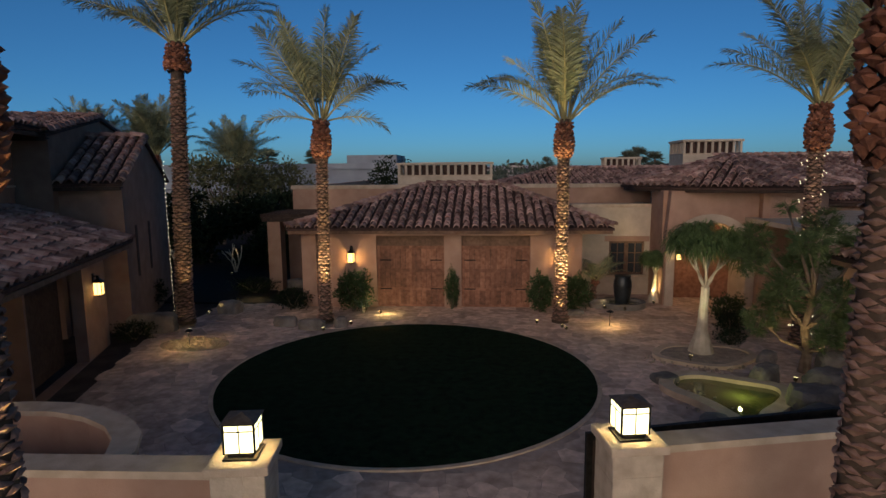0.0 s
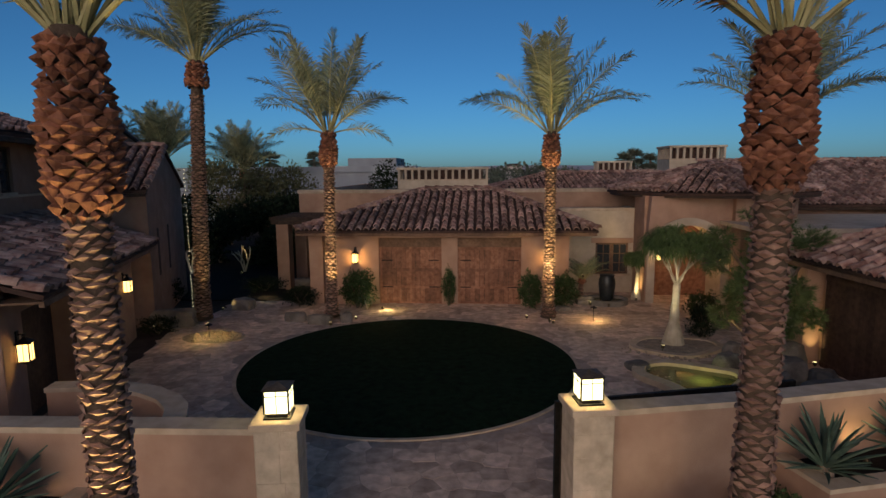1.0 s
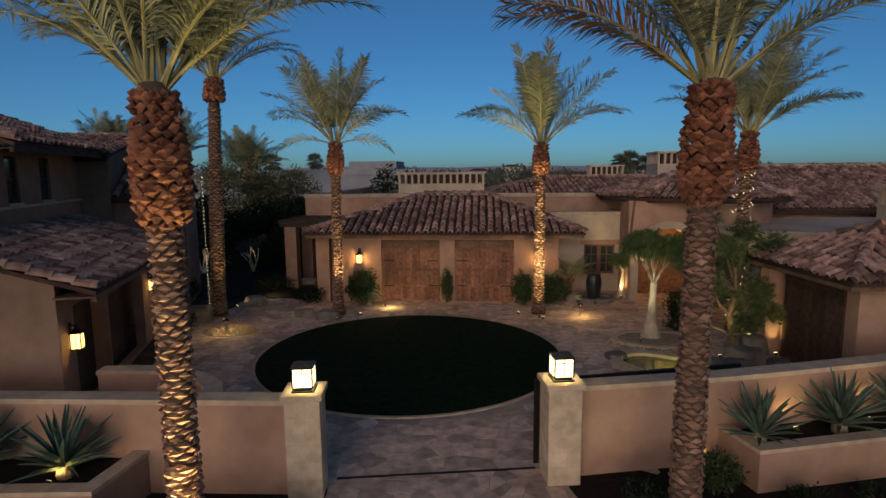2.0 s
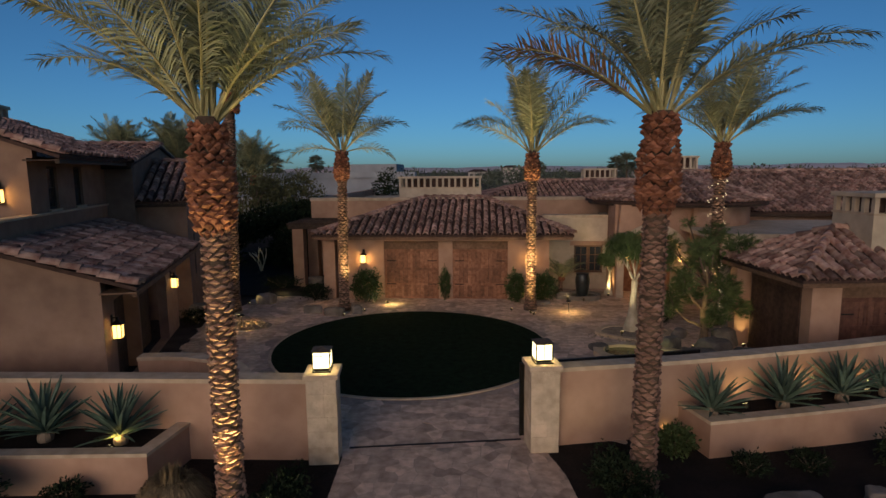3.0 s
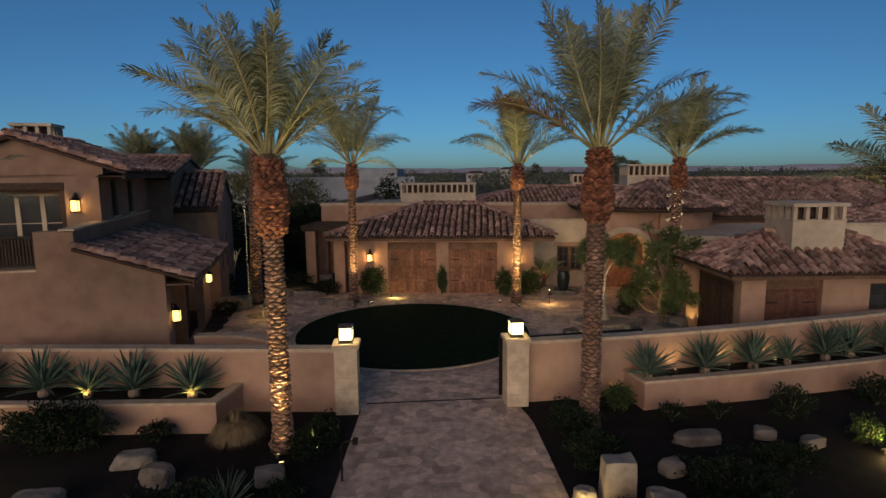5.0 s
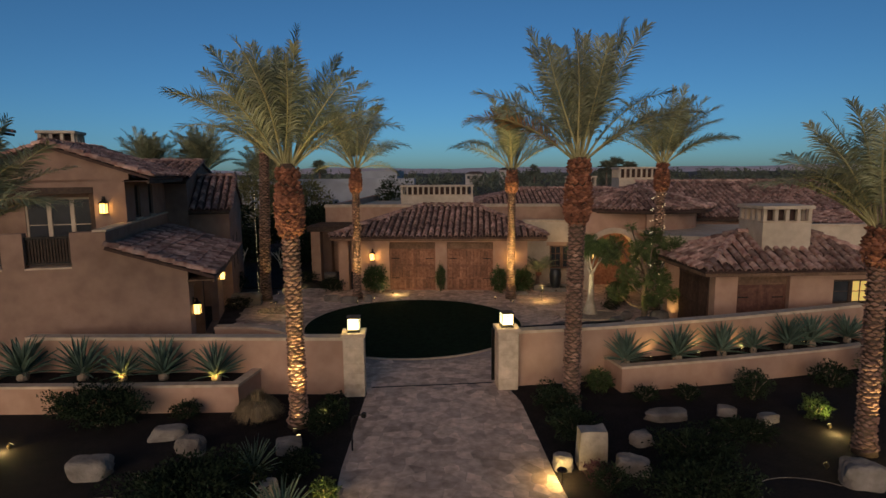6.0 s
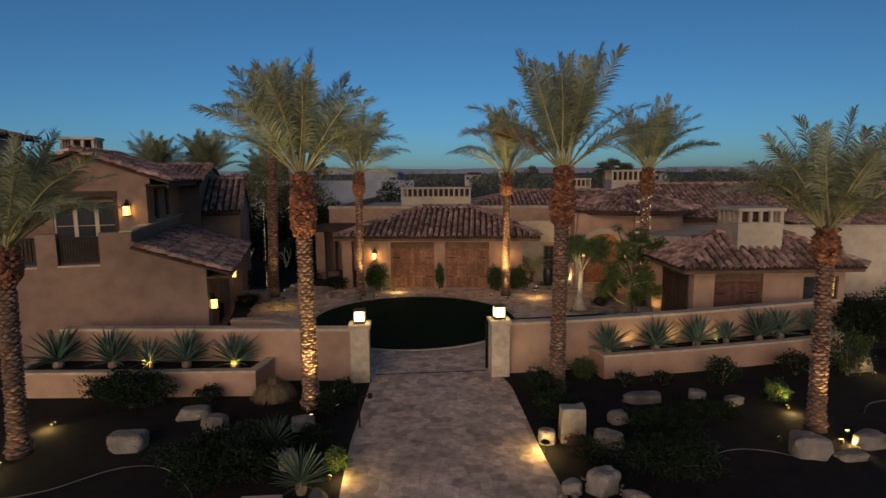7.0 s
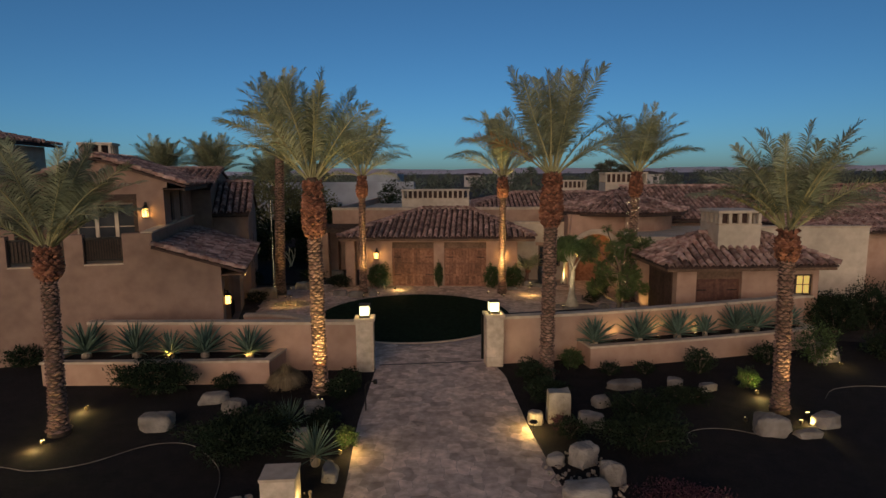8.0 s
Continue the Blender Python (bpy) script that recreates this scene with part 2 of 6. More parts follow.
def roof(house, corners, label="", caps=(), singly=True, thick=0.09, rng=None):
    """One slope of a tiled roof: corners run along the eave first, then up. The tiles are laid at the end of the file."""
    rng = rng or random.Random(len(TILE_JOBS) + 7)
    c = [Vector(p) for p in corners]
    ex = (c[1] - c[0]).normalized()
    nrm = ex.cross(c[-1] - c[0]).normalized()
    sy = nrm.cross(ex)
    bm = bmesh.new()
    hi = [bm.verts.new(p) for p in c]
    lo = [bm.verts.new(p - nrm * thick) for p in c]
    bm.faces.new(hi)
    bm.faces.new(lo[::-1])
    for i in range(len(c)):
        j = (i + 1) % len(c)
        bm.faces.new((lo[i], lo[j], hi[j], hi[i]))
    ob = part("roof", bm, UNDERLAY, house, label)
    poly = [((p - c[0]).dot(ex), (p - c[0]).dot(sy)) for p in c]
    smin, smax = min(p[0] for p in poly), max(p[0] for p in poly)
    rmax = max(p[1] for p in poly)
    places = []
    s = smin + PITCH * 0.5
    while s < smax:
        r = -0.06
        while r < rmax - 0.1:
            if inside((s, r + 0.22), poly) and inside((s, r + 0.1 if r > 0 else 0.05), poly):
                o = c[0] + ex * (s + rng.uniform(-0.014, 0.014)) + sy * (r + rng.uniform(-0.025, 0.025)) + nrm * rng.uniform(0.0, 0.022)
                turn = rng.uniform(-0.05, 0.05)
                a = ex * math.cos(turn) + sy * math.sin(turn)
                b = nrm.cross(a)
                k = rng.uniform(0.94, 1.1)
                places.append(Matrix(((a.x * k, b.x, nrm.x * k, o.x), (a.y * k, b.y, nrm.y * k, o.y), (a.z * k, b.z, nrm.z * k, o.z), (0, 0, 0, 1))))
            r += ROW
        s += PITCH
    for p, q in caps:
        p, q = Vector(p), Vector(q)
        d = (q - p).normalized()
        side = d.cross(Vector((0, 0, 1))).normalized()
        up = side.cross(d)
        n = max(1, int((q - p).length / ROW))
        for i in range(n):
            o = p + d * ((q - p).length * i / n) + up * (0.03 + rng.uniform(0, 0.02))
            k = 1.18
            places.append(Matrix(((side.x * k, d.x, up.x * k, o.x), (side.y * k, d.y, up.y * k, o.y), (side.z * k, d.z, up.z * k, o.z), (0, 0, 0, 1))))
    TILE_JOBS.append((ob, places, singly))
    return ob


def lay_tiles():
    for ob, places, singly in TILE_JOBS:
        one = places[:300] if singly else []
        rest = places[len(one):]
        for m in one:
            piece("roof_tile", TILE_MESH, ob, m)
        if rest:
            bm = bmesh.new()
            for m in rest:
                add_tile(bm, m)
            tagged(part("roof_tiles", bm, TILE_FAR, ob), kind="stuff")

# ---- ground, court and drive ----
R_LAWN, LAWN = 4.5, (-2.1, 9.08)
bm = bmesh.new()
prism(bm, [(-2500, -400), (2500, -400), (2500, 4500), (-2500, 4500)], -0.6, -0.03)
tagged(part("ground", bm, SOIL), "dark bare desert ground reaching to the horizon", "ground", kind="structure")
bm = bmesh.new()
prism(bm, [(-30, -22), (30, -22), (30, 1.5), (13.6, 6.0), (2, 2.4), (-3, 1.6), (-30, 1.2)], -0.05, 0.0)
tagged(part("planting_bed", bm, MULCH), "black bark mulch bed in front of the garden wall", "planting bed", kind="structure")
COURT = [(-3.2, 1.5), (1.7, 2.3), (14, 6.2), (14, 19), (3, 19), (3, 16.3), (-10, 16.3), (-10.5, 11.6), (-8.4, 3.8), (-8.4, 1.5)]
bm = bmesh.new()
prism(bm, COURT, -0.04, 0.004)
court = tagged(part("court_paving", bm, JOINT), "pale flagstone motor court round the lawn", "paving", kind="structure")
DRIVE = [(-2.6, 1.7), (-2.5, 0.2), (-2.3, -2.7), (-1.85, -6.2), (-1.4, -12), (-1.4, -22), (3.3, -22), (3.15, -10), (2.82, -6.0), (2.3, -2.8), (1.84, 1.1), (1.45, 2.4)]
bm = bmesh.new()
prism(bm, DRIVE, -0.03, 0.012)
drive = tagged(part("driveway", bm, JOINT), "driveway of pale irregular travertine flagstones", "driveway", kind="structure")
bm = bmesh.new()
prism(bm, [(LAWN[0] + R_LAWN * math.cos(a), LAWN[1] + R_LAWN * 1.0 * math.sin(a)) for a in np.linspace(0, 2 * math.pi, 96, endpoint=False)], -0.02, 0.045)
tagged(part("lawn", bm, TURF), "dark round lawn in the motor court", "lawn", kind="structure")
bm = run([(LAWN[0] + (R_LAWN + 0.05) * math.cos(a), LAWN[1] + (R_LAWN + 0.05) * math.sin(a)) for a in np.linspace(0, 2 * math.pi, 96, endpoint=False)], 0.09, -0.02, 0.038, True)
tagged(part("lawn_edging", bm, CAP), "pale stone edging ring round the lawn", "edging", kind="structure")
part("gate_track", boxes((-1.8, -0.03, 0.0, 1.85, 0.03, 0.022)), IRON, None, m=pose(-0.75, 2.23, 0, 0, 0, 9))
tagged(bpy.data.objects["gate_track"], "dark steel gate track set across the driveway", "gate track", kind="structure")

# ---- garden walls and planters ----
WALL_L = [(-3.2, 1.56), (-8.0, 1.40), (-12.5, 1.22)]
WALL_R = [(1.72, 2.42), (3.05, 2.72), (4.6, 3.06), (6.3, 3.55), (8.2, 4.14), (10.5, 4.94), (12.2, 5.55), (14.0, 6.25)]
for nm, pts in (("garden_wall_west", WALL_L), ("garden_wall_east", WALL_R)):
    w = thing(nm, Matrix.Identity(4), "tan stucco garden wall with a pale stone coping", "garden wall", kind="structure")
    part("wall", run(pts, 0.28, -0.05, 1.62), STUCCO, w)
    part("coping", run(pts, 0.37, 1.62, 1.71), CAP, w, "pale stone coping")
cw = thing("court_wall", Matrix.Identity(4), "low curved stucco wall with a pale coping", "garden wall", kind="structure")
arc = [(-8.0, 3.55), (-7.4, 3.64), (-6.75, 3.64), (-6.12, 3.48), (-5.55, 3.18), (-5.15, 2.78), (-4.94, 2.33), (-4.89, 1.72)]
part("wall", run(arc, 0.24, -0.02, 1.33), STUCCO, cw)
part("coping", run(arc, 0.36, 1.33, 1.41), CAP, cw, "pale stone coping")
for nm, pts, soil in (("planter_west", [(-5.75, 1.38), (-5.86, 0.16), (-9.0, -0.1), (-12.95, -0.35), (-13.0, 1.15)],
                       [(-5.86, 1.38), (-5.9, 0.2), (-12.9, -0.3), (-12.9, 1.1)]),
                      ("planter_east", [(4.58, 2.95), (4.85, 2.02), (8.0, 2.85), (11.7, 3.98), (13.6, 4.7), (13.4, 5.9)],
                       [(4.62, 2.95), (4.9, 2.09), (13.5, 4.7), (13.3, 5.8), (8.2, 4.0), (6.3, 3.4)])):
    w = thing(nm, Matrix.Identity(4), "raised stucco planter bed along the garden wall", "planter", kind="structure")
    part("wall", run(pts, 0.2, -0.05, 0.72), STUCCO, w)
    part("coping", run(pts, 0.26, 0.72, 0.79), CAP, w, "pale stone coping")
    bm = bmesh.new()
    prism(bm, soil, 0.0, 0.64)
    part("soil", bm, MULCH, w, "dark mulch")


# ---- gate pillars ----
PIECE_JOBS = []


def stone_face(parent, m, w, h, seed, course=(0.2, 0.38), length=(0.25, 0.58), proud=0.018):
    """Coursed stones on a face of w by h, laid at the end of the file. m: the face's frame, x along, y out, z up."""
    PIECE_JOBS.append((parent, m, w, h, seed, course, length, proud))


def lay_stones():
    for parent, m, w, h, seed, course, length, proud in PIECE_JOBS:
        rng = random.Random(seed)
        z = 0.0
        while z < h - 0.02:
            dz = min(rng.uniform(*course), h - z)
            if h - z - dz < 0.07:
                dz = h - z
            x = 0.0
            while x < w - 0.01:
                dx = min(rng.uniform(*length), w - x)
                if w - x - dx < 0.09:
                    dx = w - x
                bm = bmesh.new()
                g, p = 0.0015, proud + rng.uniform(-0.003, 0.003)
                b = 0.005
                q = [(x + g, 0, z + g), (x + dx - g, 0, z + g), (x + dx - g, 0, z + dz - g), (x + g, 0, z + dz - g)]
                f = [(x + g + b, -p, z + g + b), (x + dx - g - b, -p, z + g + b), (x + dx - g - b, -p, z + dz - g - b), (x + g + b, -p, z + dz - g - b)]
                lo = [bm.verts.new(v) for v in q]
                hi = [bm.verts.new(v) for v in f]
                bm.faces.new(hi)
                for i in range(4):
                    bm.faces.new((lo[i], lo[(i + 1) % 4], hi[(i + 1) % 4], hi[i]))
                part("stone", bm, STONE, parent, m=m)
                x += dx
            z += dz


BRONZE = mat("aged_bronze", (0.07, 0.05, 0.033), (0.14, 0.10, 0.065), 14, 0.6, 0.2, 60, metal=0.2)


def pillar_lantern(m):
    t = thing("pillar_lantern", m, "lit square iron lantern with glowing glass on a stone gate pillar", "lantern", "gate pillar lanterns")
    part("base", boxes((-0.185, -0.185, 0, 0.185, 0.185, 0.025), (-0.14, -0.14, 0.025, 0.14, 0.14, 0.075), bevel=0.004), IRON, t)
    s, z0, z1 = 0.165, 0.075, 0.41
    for sx in (-1, 1):
        for sy in (-1, 1):
            part("post", boxes((sx * s - 0.011, sy * s - 0.011, z0, sx * s + 0.011, sy * s + 0.011, z1)), IRON, t)
    for k in range(4):
        part("glass_pane", boxes((-s + 0.012, -s - 0.003, z0 + 0.012, s - 0.012, -s + 0.003, z1 - 0.012)), GLASS_LIT, t, "glowing glass", m=pose(0, 0, 0, 0, 0, 90 * k))
        part("rail", boxes((-s, -s - 0.008, z1 - 0.012, s, -s + 0.008, z1 + 0.012)), IRON, t, m=pose(0, 0, 0, 0, 0, 90 * k))
    bm = bmesh.new()
    for a, b in (((0.195, 0.422), (0.13, 0.45)), ((0.13, 0.45), (0.05, 0.468)), ((0.05, 0.468), (0.0, 0.49))):
        lo = [bm.verts.new((x * a[0], y * a[0], a[1])) for x, y in ((-1, -1), (1, -1), (1, 1), (-1, 1))]
        hi = [bm.verts.new((x * max(b[0], 0.002), y * max(b[0], 0.002), b[1])) for x, y in ((-1, -1), (1, -1), (1, 1), (-1, 1))]
        for i in range(4):
            bm.faces.new((lo[i], lo[(i + 1) % 4], hi[(i + 1) % 4], hi[i]))
    part("hood", bm, BRONZE, t, "dark bronze hood")
    for k in range(4):
        part("glazing_bar", boxes((-0.006, -s - 0.009, z0, 0.006, -s - 0.003, z1), (-s, -s - 0.009, z0 + 0.25, s, -s - 0.003, z0 + 0.262)), IRON, t, m=pose(0, 0, 0, 0, 0, 90 * k))
    return t


for i, (x, y, rz) in enumerate(((-2.92, 1.54, 7.5), (1.48, 2.24, 9.5))):
    m = pose(x, y, 0, 0, 0, rz)
    t = thing("gate_pillar", m, "pale limestone gate pillar with a flat stone cap", "gate pillar", "gate pillars")
    part("core", boxes((-0.29, -0.29, -0.05, 0.29, 0.29, 1.76)), MORTAR, t)
    bm = boxes((-0.345, -0.345, 1.76, 0.345, 0.345, 1.86), bevel=0.015)
    part("cap", bm, CAP, t, "flat pale stone cap")
    for k in range(4):
        stone_face(t, pose(0, 0, 0, 0, 0, 90 * k) @ pose(-0.29, -0.29, 0), 0.58, 1.76, 40 + 4 * i + k, (0.26, 0.5), (0.3, 0.58), 0.006)
    pillar_lantern(m @ pose(0, 0, 1.86))
    lamp(m @ Vector((0, 0, 1.86 + 0.2)), 30, (1.0, 0.72, 0.36), 0.12)

g = thing("sliding_gate", pose(1.05, 2.62, 0, 0, 0, 15), "dark steel sliding gate rolled open behind the wall", "gate")
part("frame", boxes((0, -0.03, 0.06, 0.08, 0.03, 1.69), (4.2, -0.03, 0.06, 4.28, 0.03, 1.69), (0.08, -0.03, 0.06, 4.2, 0.03, 0.16), (0.08, -0.03, 1.59, 4.2, 0.03, 1.69)), IRON, g)
part("panel", boxes((0.08, -0.012, 0.16, 4.2, 0.012, 1.59)), DARK_WOOD, g)


# ---- wall lanterns ----
def wall_lantern(m, watts=13):
    """A lantern on a wall that faces -y in the frame m, its middle at the origin."""
    t = thing("wall_lantern", m, "lit iron wall lantern with amber glass", "wall lantern", "wall lanterns")
    part("bracket", boxes((-0.05, 0.10, 0.1, 0.05, 0.13, 0.42), (-0.014, -0.02, 0.33, 0.014, 0.10, 0.36), bevel=0.003), IRON, t)
    s = 0.1
    for k in range(4):
        part("mullion", boxes((-0.005, -s - 0.008, -0.17, 0.005, -s - 0.003, 0.17)), IRON, t, m=pose(0, 0, 0, 0, 0, 90 * k))
        part("post", boxes((-s - 0.01, -s - 0.01, -0.17, -s + 0.01, -s + 0.01, 0.17)), IRON, t, m=pose(0, 0, 0, 0, 0, 90 * k))
        part("glass_pane", boxes((-s + 0.01, -s - 0.003, -0.165, s - 0.01, -s + 0.003, 0.165)), GLASS_WARM, t, "glowing amber glass", m=pose(0, 0, 0, 0, 0, 90 * k)).visible_shadow = False
    bm = bmesh.new()
    bmesh.ops.create_cone(bm, segments=4, radius1=0.19, radius2=0.04, depth=0.12, cap_ends=True, matrix=pose(0, 0, 0.23, 0, 0, 45))
    box(bm, -0.03, -0.03, 0.29, 0.03, 0.03, 0.36)
    part("hood", bm, IRON, t)
    part("base", boxes((-0.115, -0.115, -0.195, 0.115, 0.115, -0.17), (-0.04, -0.04, -0.23, 0.04, 0.04, -0.195)), IRON, t)
    lamp(m @ Vector((0, -0.02, -0.02)), watts, (1.0, 0.52, 0.16), 0.05)
    return t


# ---- garage wing and main house ----
I4 = Matrix.Identity(4)
house = thing("main_house", I4, "low tan stucco house with clay barrel-tile roofs", "house")
GY = 16.0
part("wall", wall_x(-6.05, 3.2, GY, GY + 0.3, -0.02, 2.86, [(-4.2, -1.72, 0, 2.66), (-1.09, 1.38, 0, 2.66)]), STUCCO, house)
part("wall", boxes((3.2 - 0.3, GY + 0.3, -0.02, 3.2, 18.5, 2.86)), STUCCO, house)
part("wall", boxes((-6.05, GY + 0.3, -0.02, -5.75, 21.9, 2.86)), STUCCO, house)
part("pier", boxes((-7.0, GY, -0.02, -6.45, GY + 0.5, 2.86), bevel=0.01), STUCCO, house)
part("wall", boxes((-7.0, 20.6, -0.02, -6.05, 20.9, 2.86)), STUCCO, house)
EZ, EY = 2.98, 15.45
e0, e1, r0, r1 = (-7.35, EY, EZ), (4.2, EY, EZ), (-2.75, 20.0, 4.36), (0.35, 20.0, 4.36)
b0, b1 = (-7.35, 22.0, EZ + 0.75), (4.2, 22.0, EZ + 0.75)
roof(house, [e0, e1, r1, r0], "weathered clay barrel-tile hip roof", caps=[(e0, r0), (e1, r1), (r0, r1)])
roof(house, [(4.2, EY, EZ), (4.2, 18.6, EZ), (1.6, 20.0, 3.85), r1], singly=True)
roof(house, [(-7.35, 22, EZ), e0, r0, (-2.75, 22, 4.36)], singly=True)
part("fascia", boxes((-7.3, EY + 0.03, EZ - 0.2, 4.15, EY + 0.13, EZ - 0.09)), FASCIA, house)
part("soffit", boxes((-7.3, EY + 0.13, EZ - 0.14, 4.15, GY + 0.3, EZ - 0.10)), FASCIA, house)


def garage_door(parent, x0, x1, y, h, seed, wood=None):
    wood = wood or DOOR_WOOD
    d = part("garage_door", boxes((x0, y + 0.05, 0, x1, y + 0.09, h)), DARK_WOOD, parent, "reddish oak plank garage door")
    rng = random.Random(seed)
    w = x1 - x0
    part("header", boxes((x0, y - 0.02, h - 0.38, x1, y + 0.05, h), bevel=0.006), FASCIA, d)
    n = 12
    for zi, (za, zb) in enumerate(((0.1, 0.62), (0.74, 1.30), (1.42, h - 0.5))):
        for k in range(n):
            xa = x0 + 0.1 + (w - 0.2) * k / n
            xb = x0 + 0.1 + (w - 0.2) * (k + 1) / n
            part("plank", boxes((xa + 0.005, y + rng.uniform(0.012, 0.02), za, xb - 0.005, y + 0.05, zb)), wood, d)
    for za, zb in ((0.0, 0.1), (0.62, 0.74), (1.30, 1.42), (h - 0.5, h - 0.38)):
        part("rail", boxes((x0 + 0.1, y, za, x1 - 0.1, y + 0.05, zb), bevel=0.004), wood, d)
    for xa in (x0, (x0 + x1) / 2 - 0.05, x1 - 0.1):
        part("stile", boxes((xa, y - 0.004, 0, xa + 0.1, y + 0.05, h - 0.38), bevel=0.004), wood, d)
    for sx, xa in ((1, x0 + 0.1), (-1, x1 - 0.1)):
        for z in (0.68, 1.75):
            part("strap_hinge", boxes((min(xa, xa + sx * 0.42), y - 0.012, z - 0.02, max(xa, xa + sx * 0.42), y - 0.002, z + 0.02)), IRON, d)
    return d


garage_door(house, -4.2, -1.72, GY + 0.14, 2.66, 3)
garage_door(house, -1.09, 1.38, GY + 0.14, 2.66, 4)
wall_lantern(pose(-5.12, GY - 0.13, 1.88), 34)
wall_lantern(pose(2.36, GY - 0.13, 1.88), 24)

# flat-roofed range behind the garage
part("wall", boxes((-9.3, 22.0, -0.02, 7.2, 22.35, 4.18)), STUCCO, house)
part("coping", boxes((-9.36, 21.95, 4.18, 7.2, 22.42, 4.36), bevel=0.02), CAP, house, "pale plaster coping")
part("wall", boxes((-9.3, 22.35, -0.02, -8.95, 40, 4.3)), STUCCO, house)
part("flat_roof", boxes((-8.95, 22.35, 3.7, 12, 44, 3.85)), STUCCO_PALE, house)

# stone wing with the window
SY = 18.5
part("wall", wall_x(3.2, 6.85, SY, SY + 0.35, -0.02, 3.5, [(4.68, 6.05, 0.82, 2.15)]), STUCCO_PALE, house)
part("coping", boxes((3.15, SY - 0.04, 3.5, 6.9, SY + 0.4, 3.64), bevel=0.015), CAP, house)
part("wall", boxes((6.5, SY + 0.35, -0.02, 6.85, 22, 3.5)), STUCCO_PALE, house)


def window(parent, m, w, h, cols=2, rows=2, glass=None, frame_mat=None, sill=True):
    """A window in the frame m: x along the wall, y into it, the origin at the opening's lower corner."""
    glass, frame_mat = glass or GLASS_DARK, frame_mat or DARK_WOOD
    f = part("window_frame", boxes((0, 0.08, 0, w, 0.14, 0.07), (0, 0.08, h - 0.07, w, 0.14, h), (0, 0.08, 0.07, 0.07, 0.14, h - 0.07), (w - 0.07, 0.08, 0.07, w, 0.14, h - 0.07)), frame_mat, parent, m=m)
    for i in range(cols):
        for j in range(rows):
            xa, xb = 0.07 + (w - 0.14) * i / cols, 0.07 + (w - 0.14) * (i + 1) / cols
            za, zb = 0.07 + (h - 0.14) * j / rows, 0.07 + (h - 0.14) * (j + 1) / rows
            part("pane", boxes((xa + 0.012, 0.1, za + 0.012, xb - 0.012, 0.108, zb - 0.012)), glass, f)
            if i:
                part("mullion", boxes((xa - 0.018, 0.085, za, xa + 0.018, 0.125, zb)), frame_mat, f)
            if j:
                part("glazing_bar", boxes((xa, 0.088, za - 0.014, xb, 0.12, za + 0.014)), frame_mat, f)
    if sill:
        part("window_sill", boxes((-0.08, -0.06, -0.1, w + 0.08, 0.08, 0.0), bevel=0.01), CAP, f)
    return f


for k in range(2):
    window(house, pose(4.68 + 0.685 * k, SY, 0.82), 0.685, 1.33, 2, 3, frame_mat=FASCIA)
part("lintel", boxes((4.5, SY - 0.02, 2.15, 6.23, SY + 0.1, 2.36), bevel=0.01), STUCCO, house)


def louvred_chimney(parent, x0, x1, y0, y1, z0, z1, nx, ny, top=0.55):
    """A plastered chimney whose top is a row of openings between small piers under a slab."""
    part("chimney", boxes((x0, y0, z0, x1, y1, z1 - top)), STUCCO_PALE, parent, "pale plastered chimney")
    c = part("chimney_band", boxes((x0 - 0.03, y0 - 0.03, z1 - top, x1 + 0.03, y1 + 0.03, z1 - top + 0.06)), CAP, parent)
    part("cap_slab", boxes((x0 - 0.07, y0 - 0.07, z1 - 0.13, x1 + 0.07, y1 + 0.07, z1), bevel=0.015), STUCCO_PALE, c)
    w = 0.13
    za, zb = z1 - top + 0.06, z1 - 0.13
    for i in range(nx + 1):
        x = x0 + (x1 - x0 - w) * i / nx
        for y in (y0, y1 - w):
            part("pier", boxes((x, y, za, x + w, y + w, zb)), STUCCO_PALE, c)
    for j in range(1, ny):
        y = y0 + (y1 - y0 - w) * j / ny
        for x in (x0, x1 - w):
            part("pier", boxes((x, y, za, x + w, y + w, zb)), STUCCO_PALE, c)
    part("flue", boxes((x0 + 0.3, y0 + 0.3, za, x1 - 0.3, y1 - 0.3, zb - 0.02)), UNDERLAY, c)


louvred_chimney(house, -5.1, 0.15, 27.3, 28.6, 3.7, 5.45, 13, 3, 0.75)
louvred_chimney(house, 11.2, 14.5, 30.0, 32.5, 3.8, 6.65, 8, 5, 0.85)
louvred_chimney(house, 8.9, 11.6, 40.5, 42.0, 3.8, 5.9, 6, 3, 0.8)

# tile roofs behind the parapet
def gable_roof(parent, x0, x1, y0, yr, y1, ze, zr, singly=False, label="", hip=0.0):
    roof(parent, [(x0, y0, ze), (x1, y0, ze), (x1 - hip, yr, zr), (x0 + hip, yr, zr)], label, caps=[((x0 + hip, yr, zr), (x1 - hip, yr, zr))], singly=singly)
    roof(parent, [(x1, y1, ze), (x0, y1, ze), (x0 + hip, yr, zr), (x1 - hip, yr, zr)], singly=False)
    if hip:
        roof(parent, [(x0, y1, ze), (x0, y0, ze), (x0 + hip, yr, zr)], singly=False, caps=[((x0, y0, ze), (x0 + hip, yr, zr))])
        roof(parent, [(x1, y0, ze), (x1, y1, ze), (x1 - hip, yr, zr)], singly=False, caps=[((x1, y0, ze), (x1 - hip, yr, zr))])


